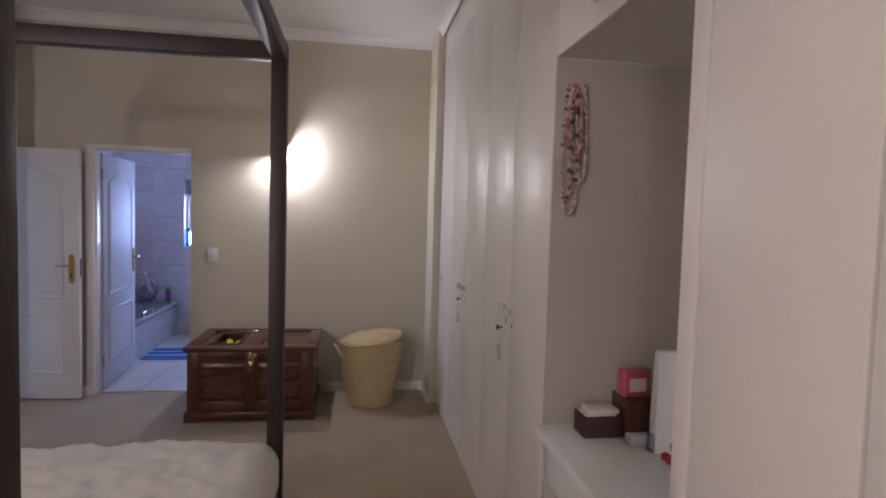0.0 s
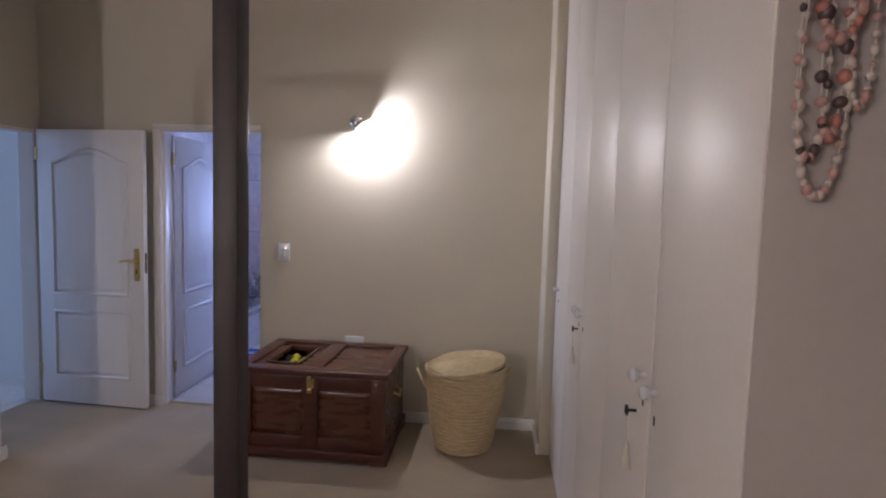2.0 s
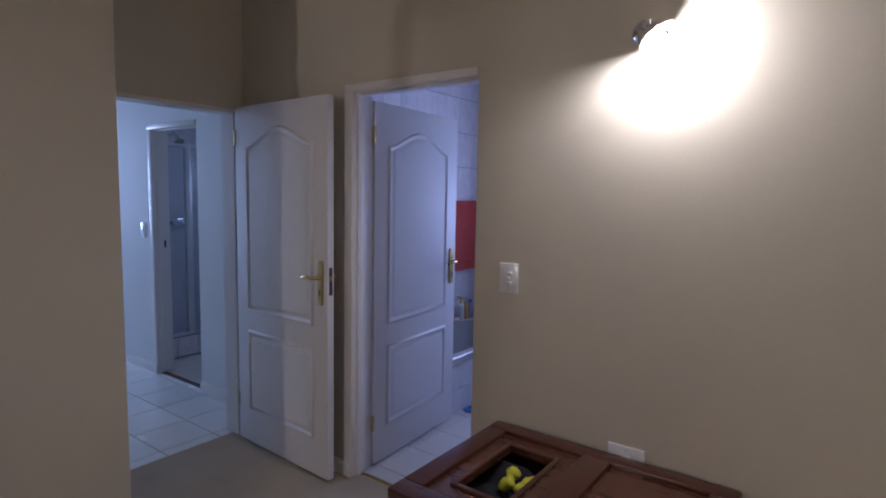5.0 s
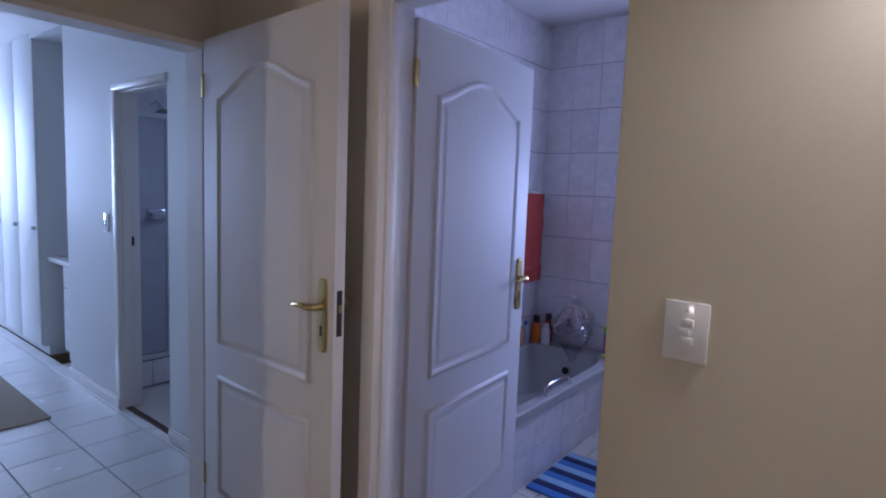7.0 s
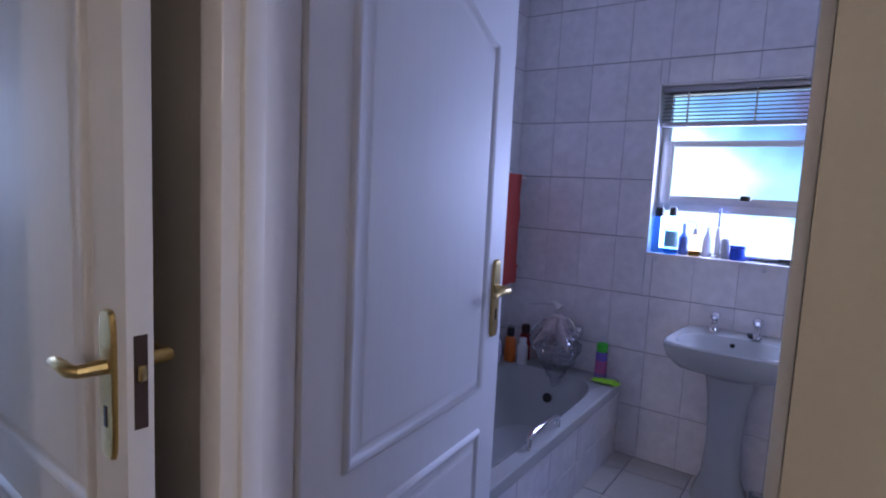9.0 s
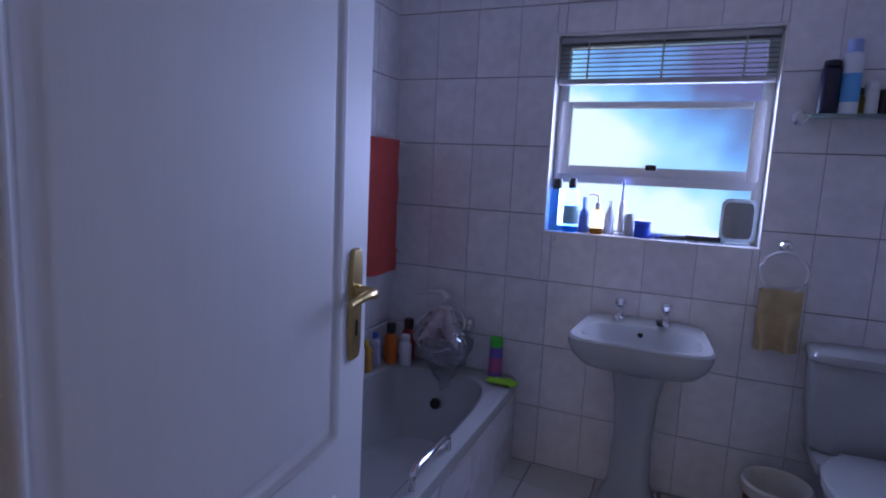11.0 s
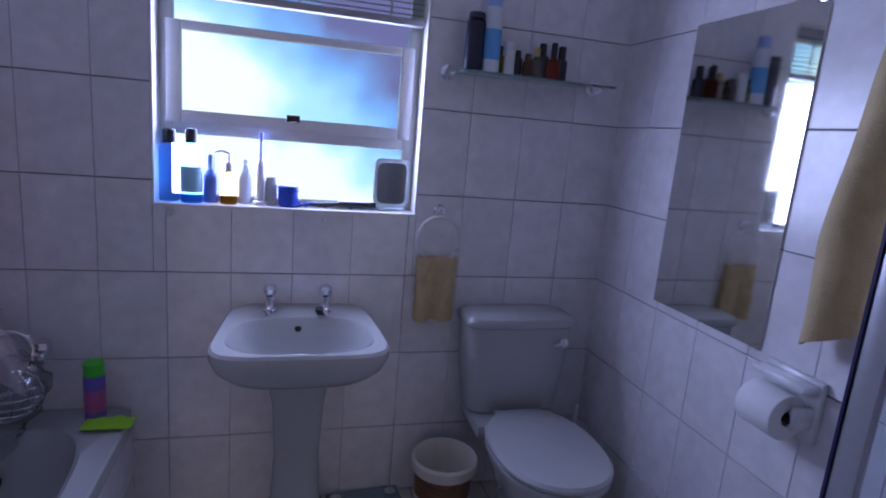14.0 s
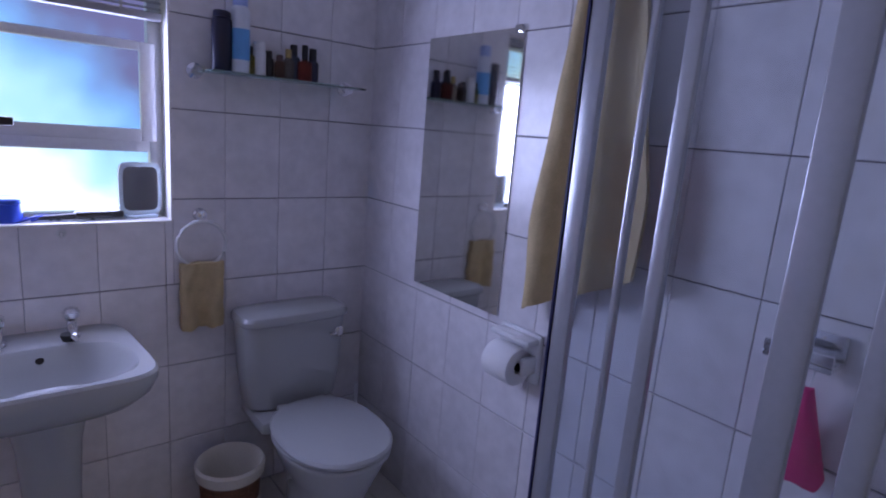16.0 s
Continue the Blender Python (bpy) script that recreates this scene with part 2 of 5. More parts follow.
# ---- structure ----
T = 0.12
bm = boxes((-3.01, 3.0, -1.75, 5.08, -0.15, 0.0))
structure("floor_bedroom", bm, CARPET, "beige short-pile carpet on the bedroom floor", "carpet")
floor_bath = structure("floor_bathroom", boxes((BATH_W - 0.1, BATH_E + 0.1, 5.08, BATH_N + 0.1, -0.15, -0.008)), GROUT, "cream ceramic tiled bathroom floor", "floor")
floor_hall = structure("floor_hall", boxes((-9.6, -3.01, 3.2, 5.29, -0.15, -0.008)), GROUT, "white ceramic tiled hall floor with dark joints", "floor")
floor_sh = structure("floor_shower_room", boxes((-5.8, -3.4, 5.29, 7.0, -0.15, -0.006)), FTILE, "pale floor of the shower room", "floor")
structure("ceiling_bedroom", boxes((-3.1, 1.6, -1.75, BACK + 0.06, CEIL, CEIL + 0.12)), CEILM, "plain white painted bedroom ceiling", "ceiling")
structure("ceiling_bathroom", boxes((BATH_W - 0.1, BATH_E + 0.1, BACK + 0.063, BATH_N + 0.2, CEIL_B, CEIL_B + 0.12)), CEILM, "plain white painted bathroom ceiling", "ceiling")
structure("ceiling_hall", boxes((-9.6, DOOR_W - T + 0.002, 3.2, 5.95, 2.75, 2.87)), CEILM, "plain white painted hall ceiling", "ceiling")
structure("ceiling_shower_room", boxes((-5.8, -3.4, 5.353, 7.1, 2.5, 2.6)), CEILM, "plain white shower room ceiling", "ceiling")

OP0, OP1, OPH = -2.0, -1.242, 2.055      # opening to the bathroom
structure("wall_bathroom_door", boxes((DOOR_W - 0.002, OP0 - 0.06, BACK, BATH_S, 0, CEIL), (OP0 - 0.06, OP1, BACK, BATH_S, OPH + 0.04, CEIL), (OP1, 1.5, BACK, BATH_S, 0, CEIL)),
          PAINT, "cream painted wall with the bathroom doorway", "wall")
HD0, HD1, HDH = 4.06, 4.955, 2.03        # opening to the hall
structure("wall_hall_door", boxes((DOOR_W - T, DOOR_W - 0.004, HD1, 5.39, 0, CEIL), (DOOR_W - T, DOOR_W, HD0, HD1, HDH, CEIL), (DOOR_W - T, DOOR_W, 3.2, HD0, 0, CEIL)),
          PAINT, "cream painted wall above the open hall door", "wall")
structure("wall_bedroom_west", boxes((DOOR_W + 0.002, BED_W, -1.75, 4.04, 0, CEIL), bevel=0.006), PAINT, "cream painted bedroom wall with a plastered corner", "wall")
structure("wall_bedroom_south", boxes((BED_W + 0.002, 1.5, -1.75, -1.6, 0, CEIL)), PAINT, "cream painted wall behind the bed head", "wall")
structure("wall_bedroom_east", boxes((1.45, 1.57, -1.598, BACK - 0.002, 0, CEIL)), PAINT, "cream painted wall behind the wardrobes", "wall")
structure("wall_wardrobe_pier", boxes((0.775, 1.448, 4.62, BACK - 0.002, 0, CEIL), bevel=0.006), PAINT, "cream painted pier beside the wardrobes", "wall")
# hall
HN = 5.23             # hall face of the wall towards the shower room
SD0, SD1, SDH = -4.51, -3.885, 2.06
structure("wall_hall_north", boxes((-5.40, SD0 - 0.061, HN, HN + 0.12, 0, 2.75), (SD0 - 0.061, SD1 + 0.031, HN, HN + 0.12, SDH, 2.75), (SD1 + 0.031, DOOR_W - T - 0.002, HN, HN + 0.12, 0, 2.75)), HALLP, "white painted hall wall with a doorway", "wall")
structure("wall_hall_south", boxes((-9.6, DOOR_W - T - 0.002, 3.08, 3.198, 0, 2.75)), HALLP, "white painted hall side wall", "wall")
# Out of view: end wall with an opening added to suit the hall lamp.
structure("wall_hall_end", boxes((-9.72, -9.6, 3.08, 5.95, 0, 0.9), (-9.72, -9.6, 3.08, 5.95, 2.5, 2.87), (-9.72, -9.6, 3.08, 3.7, 0.9, 2.5), (-9.72, -9.6, 5.1, 5.95, 0.9, 2.5)), HALLP, "unseen white hall end wall with an opening added for daylight", "wall")
structure("wall_hall_cupboard_back", boxes((-9.6, -5.35, 5.85, 5.95, 0, 2.75)), HALLP, "white painted wall behind the hall cupboards", "wall")
# shower room beyond the hall
structure("wall_shower_room", boxes((-5.7, -5.6, 5.96, 7.1, 0, 2.5), (-5.34, -5.24, 5.353, 5.958, 0, 2.5), (-5.6, -5.342, 5.96, 6.0, 0, 2.5), (-3.4, -3.3, 5.353, 7.1, 0, 2.5), (-5.6, -3.4, 7.0, 7.1, 0, 2.5)), TILE, "pale tiled shower room walls", "wall")

WX0, WX1, WZ0, WZ1 = -2.005, -1.14, 1.11, 1.965    # bathroom window opening
wall_n = structure("wall_bathroom_north", boxes((BATH_W - 0.1, WX0, BATH_N, BATH_N + 0.22, 0, CEIL_B), (WX1, BATH_E + 0.1, BATH_N, BATH_N + 0.22, 0, CEIL_B), (WX0, WX1, BATH_N, BATH_N + 0.22, 0, WZ0), (WX0, WX1, BATH_N, BATH_N + 0.22, WZ1, CEIL_B)),
                   GROUT, "bathroom wall of white marbled tiles around the window", "wall")
wall_e = structure("wall_bathroom_east", boxes((BATH_E, BATH_E + 0.1, BATH_S, BATH_N, 0, CEIL_B)), GROUT, "bathroom wall of white marbled tiles with a mirror", "wall")
wall_w = structure("wall_bathroom_west", boxes((BATH_W - 0.1, BATH_W, BATH_S, BATH_N, 0, CEIL_B)), GROUT, "bathroom wall of white marbled tiles behind the bath", "wall")

# skirtings
def skirting(name, x0, x1, y0, y1, label="white painted wooden skirting board"):
    bm = boxes((x0, x1, y0, y1, 0, 0.062), bevel=0.003)
    cx, cy = (0.004, 0) if (x1 - x0) < (y1 - y0) else (0, 0.004)
    box(bm, x0 + cx, x1 - cx, y0 + cy, y1 - cy, 0.062, 0.078, bevel=0.003)
    structure(name, bm, TRIM, label, "skirting")


skirting("baseboard", OP1 + 0.05, 0.772, BACK - 0.018, BACK)
skirting("baseboard", BED_W, BED_W + 0.018, -1.6, 4.058)
skirting("baseboard", DOOR_W + 0.02, OP0 - 0.065, BACK - 0.018, BACK)
skirting("baseboard", 0.757, 0.775, 4.62, BACK - 0.02)
skirting("baseboard", SD1 + 0.035, DOOR_W - T - 0.02, HN - 0.018, HN)
skirting("baseboard", -5.40, SD0 - 0.065, HN - 0.018, HN)


def cornice(name, x0, x1, y0, y1, dx, dy):
    """A coved strip under the bedroom ceiling: its wall side towards (dx, dy)."""
    prof = [(0.0, -0.075), (0.012, -0.072), (0.022, -0.045), (0.045, -0.022), (0.072, -0.012), (0.075, 0.0), (0.0, 0.0)]
    ends = ((x0, y0), (x1, y1))
    rings = [[(ex - dx * u, ey - dy * u, CEIL + v) for u, v in prof] for ex, ey in ends]
    structure(name, loft(bmesh.new(), rings), CEILM, "white plaster cove under the ceiling", "cornice")


cornice("trim_cornice", DOOR_W, 0.775, BACK, BACK, 0, 1)
cornice("trim_cornice", WARD - 0.02, WARD - 0.02, -1.6, 4.62, 1, 0)


# ---- doors ----
def moulding(bm, path, prof):
    """A closed moulding along a path of (u, v) in the plane y = 0, raised towards -y. prof: (inward, height)."""
    n = len(path)
    rings = []
    for inward, h in prof:
        ring = []
        for i in range(n):
            a, b, c = path[i - 1], path[i], path[(i + 1) % n]
            d1 = Vector((b[0] - a[0], b[1] - a[1])).normalized()
            d2 = Vector((c[0] - b[0], c[1] - b[1])).normalized()
            nrm = Vector((-d1.y - d2.y, d1.x + d2.x))
            nrm = nrm / max(0.4, nrm.length_squared / 2)
            ring.append((b[0] + nrm.x * inward, -h, b[1] + nrm.y * inward))
        rings.append(ring)
    vr = [[bm.verts.new(p) for p in r] for r in rings]
    for a, b in zip(vr, vr[1:]):
        for i in range(n):
            bm.faces.new((a[i], a[(i + 1) % n], b[(i + 1) % n], b[i]))
    bm.faces.new(vr[-1])
    return bm


def lever_handle(parent, u, z, side, flip):
    """A brass back plate with a lever and a keyhole on the face y = 0, the lever towards flip (-1 or 1)."""
    bm = bmesh.new()
    rings = []
    for y, k in ((0.0, 1.0), (-0.004, 1.0), (-0.0075, 0.88), (-0.008, 0.7)):
        rings.append([(px, y, z - 0.03 + pz) for px, pz, _ in oval(u, 0, 0.0245 * k, 0.118 - 0.0245 * (1 - k), 0, 5, 36)])
    plate = part("handle_plate", loft(bm, rings), BRASS, parent, "worn brass back plate")
    bm = tube(bmesh.new(), [(u, -0.006, z), (u, -0.045, z), (u + flip * 0.015, -0.052, z), (u + flip * 0.045, -0.054, z + 0.004), (u + flip * 0.075, -0.052, z + 0.001), (u + flip * 0.10, -0.046, z - 0.006)], [0.013, 0.010, 0.011, 0.0095, 0.0085, 0.007])
    part("lever", bm, BRASS, plate, "brass door lever")
    part("keyhole", boxes((u - 0.0045, u + 0.0045, -0.0095, -0.007, z - 0.095, z - 0.062)), BLACKM, plate, "dark keyhole")


def panel_door(name, label, w, h, hx, hy, rz, drop):
    """A two-panel door with an arched top panel. Its hinge is the origin, the leaf runs along +x, the moulded face looks to -y."""
    d = thing(name, label, "door", hx, hy, 0.012, rz)
    leaf = part("leaf", boxes((0, w, 0, 0.04, 0, h), bevel=0.002), DOORW, d)
    l, r = 0.115, w - 0.115
    prof = [(0, 0), (0.004, 0.009), (0.013, 0.012), (0.021, 0.004), (0.029, 0.0015), (0.048, 0.010), (0.056, 0.011)]
    low = [(l, 0.20), (r, 0.20), (r, 0.70 - drop), (l, 0.70 - drop)]
    part("lower_panel", moulding(bmesh.new(), low, prof), DOORW, leaf)
    top = [(l, 0.82 - drop), (r, 0.82 - drop), (r, h - 0.23)]
    for i in range(1, 16):
        f = i / 16
        bulge = 0.5 - 0.5 * math.cos(2 * math.pi * f)
        top.append((r + (l - r) * f, h - 0.23 + 0.10 * bulge ** 0.8))
    top.append((l, h - 0.23))
    part("upper_panel", moulding(bmesh.new(), top, prof), DOORW, leaf)
    lever_handle(leaf, w - 0.055, 1.09, -1, -1)
    part("latch_plate", boxes((w - 0.001, w + 0.0015, 0.010, 0.030, 1.0, 1.145)), plain(0.05, 0.028, 0.02, 0.5), leaf, "dark worn latch plate")
    part("latch_bolt", boxes((w + 0.0015, w + 0.010, 0.014, 0.026, 1.075, 1.10), bevel=0.003), BRASS, leaf, "brass latch bolt")
    bm = tube(bmesh.new(), [(w - 0.055, 0.04, 1.09), (w - 0.055, 0.085, 1.09), (w - 0.11, 0.09, 1.09)], [0.012, 0.013, 0.010])
    part("rear_lever", bm, BRASS, leaf, "brass lever on the rear face")
    for z in (0.2, h - 0.22):
        part("hinge", boxes((-0.012, 0.004, -0.006, 0.006, z, z + 0.09), bevel=0.002), BRASS, d, "brass butt hinge")
    return d


panel_door("hall_door", "open white two-panel door with arched moulding", 0.85, 2.02, -2.905, 4.928, -2.7, 0.0)
panel_door("bathroom_door", "white two-panel bathroom door standing wide open", 0.85, 2.02, OP0 + 0.012, BATH_S + 0.012, 93.9, 0.03)


def door_frame(name, label, x0, x1, y0, y1, h, rz=0, ox=0, oy=0, cased=True):
    """Jambs and head round an opening from x0 to x1 through a wall from y0 to y1, with a stop and a casing on the -y side."""
    f = thing(name, label, "door frame", ox, oy, 0, rz)
    tagged(f, kind="structure")
    w = 0.06
    part("jamb", boxes((x0 - w, x0, y0 - 0.012, y1 + 0.008, 0, h), bevel=0.004), TRIM, f)
    if cased:
        part("jamb", boxes((x1, x1 + 0.03, y0 - 0.012, y1 + 0.008, 0, h), bevel=0.004), TRIM, f)
    else:
        part("jamb", boxes((x1 - 0.014, x1 - 0.002, y0 + 0.06, y1 + 0.008, 0, h), bevel=0.002), TRIM, f)
    part("head", boxes((x0 - w, x1 + (0.03 if cased else -0.002), y0 - 0.012, y1 + 0.008, h, h + 0.038), bevel=0.004), TRIM, f)
    part("door_stop", boxes((x0, x0 + 0.012, y0 + 0.02, y0 + 0.06, 0, h), (x0 + 0.012, x1 - 0.015, y0 + 0.02, y0 + 0.06, h - 0.012, h), bevel=0.002), TRIM, f)
    part("plinth_block", boxes((x0 - w - 0.008, x0, y0 - 0.02, y0 - 0.012, 0, 0.07), bevel=0.003), TRIM, f)
    return f


door_frame("door_frame_bathroom", "white painted door frame of the bathroom", OP0, OP1, BACK, BATH_S, OPH, cased=False)
door_frame("door_frame_shower_room", "white painted door frame off the hall", SD0, SD1 + 0.031, HN, HN + 0.12, SDH - 0.04, cased=False)
bm = boxes((DOOR_W - T - 0.004, DOOR_W + 0.004, HD1 - 0.012, HD1, 0, HDH), (DOOR_W - T - 0.004, DOOR_W + 0.004, HD0, HD0 + 0.025, 0, HDH), (DOOR_W - T - 0.004, DOOR_W + 0.004, HD0 + 0.025, HD1 - 0.012, HDH - 0.025, HDH), bevel=0.002)
structure("door_frame_hall", bm, TRIM, "white painted frame of the hall doorway", "door frame")
structure("trim_threshold", boxes((OP0, OP1, 5.07, 5.09, -0.004, 0.006), bevel=0.002), BRASS, "thin metal strip between carpet and tiles", "threshold")


# ---- bedroom ----
def knob(parent, y, z):
    bm = lathe(bmesh.new(), [(0.007, 0), (0.007, 0.012), (0.016, 0.02), (0.018, 0.028), (0.012, 0.036), (0.002, 0.038)], n=14)
    bmesh.ops.transform(bm, matrix=Matrix.Translation((0, y, z)) @ Euler((0, radians(-90), 0)).to_matrix().to_4x4(), verts=bm.verts)
    part("knob", bm, PORC, parent, "white porcelain knob")


def key_with_tassel(parent, y, z):
    bm = tube(bmesh.new(), [(0, y, z), (-0.02, y, z)], 0.004, 8)
    tube(bm, [(-0.024, y + 0.011 * math.cos(a * 0.5236), z + 0.011 * math.sin(a * 0.5236)) for a in range(12)], 0.0035, 6, True)
    k = part("key", bm, BLACKM, parent, "dark metal key in the lock")
    bm = tube(bmesh.new(), [(-0.024, y, z - 0.012), (-0.022, y + 0.003, z - 0.05), (-0.02, y, z - 0.08)], 0.0015, 6)
    lathe(bm, [(0.003, z - 0.08), (0.007, z - 0.09), (0.008, z - 0.10), (0.013, z - 0.155), (0.002, z - 0.156)], -0.02, y, 10)
    part("tassel", bm, LINER, k, "pale thread tassel")


def wardrobe(name, label, seams, top=2.84, knobs=(), keys=(), base=0.07):
    """Built-in cupboard with doors between the seams along y; its face is the plane x = 0 of the thing."""
    w = thing(name, label, "wardrobe", WARD, 0, 0, group="built-in wardrobes")
    a, b = seams[0], seams[-1]
    part("carcass", boxes((0.022, 0.60, b, a, 0, CEIL - 0.002)), WARDM, w)
    part("plinth", boxes((0.004, 0.0215, b + 0.001, a - 0.001, 0, base - 0.006), bevel=0.002), WARDM, w)
    part("top_rail", boxes((0.0, 0.0215, b + 0.001, a - 0.001, top + 0.006, CEIL - 0.004), bevel=0.002), WARDM, w)
    for i in range(len(seams) - 1):
        d = part("door", boxes((0.0, 0.0215, seams[i + 1] + 0.003, seams[i] - 0.003, base, top), bevel=0.004), WARDM, w)
        for y, z in knobs:
            if seams[i + 1] < y < seams[i]:
                knob(d, y, z)
                part("escutcheon", boxes((-0.002, 0, y - 0.004, y + 0.004, z - 0.075, z - 0.055)), BLACKM, d, "dark keyhole")
        for y, z in keys:
            if seams[i + 1] < y < seams[i]:
                key_with_tassel(d, y, z)
    return w


wardrobe("wardrobe", "single tall cream enamelled built-in wardrobe door", [4.615, 4.05], knobs=[(4.44, 1.09)])
wardrobe("wardrobe", "tall cream wardrobe with a pair of doors", [4.05, 3.54, 2.985], knobs=[(3.60, 1.13), (3.49, 1.13)], keys=[(3.62, 1.04)])
wardrobe("wardrobe", "tall cream wardrobe beside the dressing niche", [2.985, 2.455, 1.968], knobs=[(2.51, 1.17), (2.41, 1.16)], keys=[(2.57, 1.06)])
wardrobe("wardrobe", "plain cream wardrobe with closed doors", [1.133, 1.067, 0.67, 0.16, -0.38, -0.92, -1.598])
NY0, NY1 = 1.133, 1.968
up = thing("overhead_cupboard", "cream overhead cupboard above the dressing niche", "cupboard", WARD, 0, 0)
part("carcass", boxes((0.022, 0.60, NY0, NY1, 2.16, CEIL - 0.002)), WARDM, up)
for a, b in ((NY0, 1.55), (1.55, NY1)):
    d = part("door", boxes((0.0, 0.0215, a + 0.003, b - 0.003, 2.16, 2.84), bevel=0.004), WARDM, up)
    knob(d, 1.51 if a < 1.5 else 1.59, 2.23)
part("top_rail", boxes((0.0, 0.0215, NY0 + 0.001, NY1 - 0.001, 2.846, CEIL - 0.004), bevel=0.002), WARDM, up)
dt = thing("dressing_table", "white dressing table counter built into a niche", "dressing table", WARD, 0, 0)
part("counter", boxes((-0.03, 0.585, NY0 + 0.004, NY1 - 0.004, 0.77, 0.81), bevel=0.014), DOORW, dt)
part("drawer_front", boxes((0.02, 0.04, NY0 + 0.006, NY1 - 0.006, 0.60, 0.768), bevel=0.004), DOORW, dt)
# Both boards carry the niche's shade in their base colour.
part("back_panel", boxes((0.585, 0.60, NY0 + 0.002, NY1 - 0.002, 0.0, 2.155)), NICHE_SHADED, dt, "board at the back of the niche, coloured as in shade")
part("side_panel", boxes((0.002, 0.584, NY1 - 0.004, NY1 - 0.0005, 0.812, 2.155)), NICHE_SHADED, dt, "side board of the niche, coloured as in shade")
part("strip_light", boxes((0.40, 0.46, NY0 + 0.2, NY1 - 0.2, 2.10, 2.155), bevel=0.012), TRIM, dt, "white unlit strip light")


def necklace(x, bottom, bead, mats, label, width=0.03, count=40):
    """Beads on a loop that hangs on the niche's side board from a small hook."""
    n = thing("necklace", label, "necklace", WARD + x, NY1 - 0.008, 2.045, group="hanging necklaces")
    part("hook", tube(bmesh.new(), [(0, 0.004, 0.012), (0, -0.012, 0.012), (0, -0.014, 0.02)], 0.003, 6), CHROME, n)

    def spot(t):
        return (width * math.sin(t) * (0.5 + 0.5 * (1 - math.cos(t)) / 1.4), -0.012, -bottom * (1 - math.cos(t)) / 2)

    for i in range(count):
        p = spot(2 * math.pi * i / count)
        bm = bmesh.new()
        bmesh.ops.create_icosphere(bm, subdivisions=2, radius=bead * random.uniform(0.75, 1.25))
        bmesh.ops.scale(bm, vec=(1, 1, random.uniform(0.9, 1.5)), verts=bm.verts)
        bmesh.ops.translate(bm, vec=p, verts=bm.verts)
        part("bead", bm, mats[(i * 7) // 5 % len(mats)], n)
    part("cord", tube(bmesh.new(), [spot(t * 0.2094) for t in range(30)], 0.0012, 5, True), LINER, n)


CORAL, PEARL, DARKB, ROSE = plain(0.40, 0.17, 0.13), plain(0.58, 0.50, 0.45), plain(0.09, 0.055, 0.05), plain(0.50, 0.30, 0.26)
necklace(0.060, 0.45, 0.0062, (PEARL, PEARL, ROSE), "long necklace of pearl and rose beads", 0.034, 46)
necklace(0.105, 0.33, 0.0055, (ROSE, PEARL), "long necklace of small rose beads", 0.016, 44)
necklace(0.045, 0.40, 0.0058, (PEARL, DARKB, ROSE), "long necklace of pale and dark beads", 0.022, 36)
necklace(0.070, 0.37, 0.009, (CORAL, ROSE, DARKB), "chunky coral necklace on the niche wall", 0.016, 26)
necklace(0.075, 0.24, 0.008, (CORAL, ROSE), "short coral bead necklace in the niche", 0.03, 30)


# things on the dressing table; the counter top is at 0.81
def carton(name, label, x, y, z, w, d, h, material, rz=0, flap=None, category="box"):
    c = thing(name, label, category, x, y, z, rz)
    part("body", boxes((-w / 2, w / 2, -d / 2, d / 2, 0, h), bevel=0.003), material, c)
    if flap is not None:
        part("label_panel", boxes((-w * 0.32, w * 0.32, -d / 2 - 0.0015, -d / 2 + 0.001, h * 0.2, h * 0.7)), flap, c, "pale printed label")
    return c


c = carton("storage_box", "dark brown storage box with papers on the counter", 1.02, 1.88, 0.81, 0.145, 0.10, 0.075, plain(0.06, 0.03, 0.025, 0.6))
part("leaflet", boxes((-0.065, 0.05, -0.042, 0.042, 0.075, 0.082), bevel=0.002), LINER, c, "folded pale leaflet")
part("leaflet", boxes((-0.05, 0.06, -0.04, 0.04, 0.082, 0.098), bevel=0.002), LINER, c, "folded pale leaflet")
c = carton("wooden_box", "small brown wooden box on the counter", 1.175, 1.87, 0.81, 0.16, 0.13, 0.14, CHESTW)
carton("tissue_box", "pink and white carton on a wooden box", 1.145, 1.87, 0.951, 0.105, 0.05, 0.095, plain(0.50, 0.09, 0.14), 8, plain(0.75, 0.65, 0.62), "carton")
carton("soap_dish", "small pale plastic tray on the counter", 1.13, 1.78, 0.81, 0.09, 0.05, 0.03, PORC, 0, None, "tray")


def bottle(name, label, x, y, z, r, h, material, cap, cap_h=0.03, cap_r=None, shoulder=0.2, flat=1.0, band=None, group="", rz=0, category="bottle"):
    b = thing(name, label, category, x, y, z, rz, group)
    cr = cap_r or r * 0.5
    bh = h - cap_h
    sh = bh * (1 - shoulder)
    rings = [oval(0, 0, rr, rr * flat, zz, n=18) for rr, zz in ((r * 0.9, 0), (r, r * 0.12), (r, sh), (r * 0.96, sh + (bh - sh) * 0.4), (cr * 1.05, bh - 0.003), (cr * 0.9, bh))]
    part("body", loft(bmesh.new(), rings), material, b)
    part("cap", lathe(bmesh.new(), [(cr, bh), (cr, h - 0.004), (cr * 0.85, h)], n=16), cap, b)
    if band is not None:
        part("label_band", loft(bmesh.new(), [oval(0, 0, r * 1.012, r * flat * 1.012, zz, n=18) for zz in (sh * 0.22, sh * 0.72)], False, False), band, b, "printed label band")
    return b


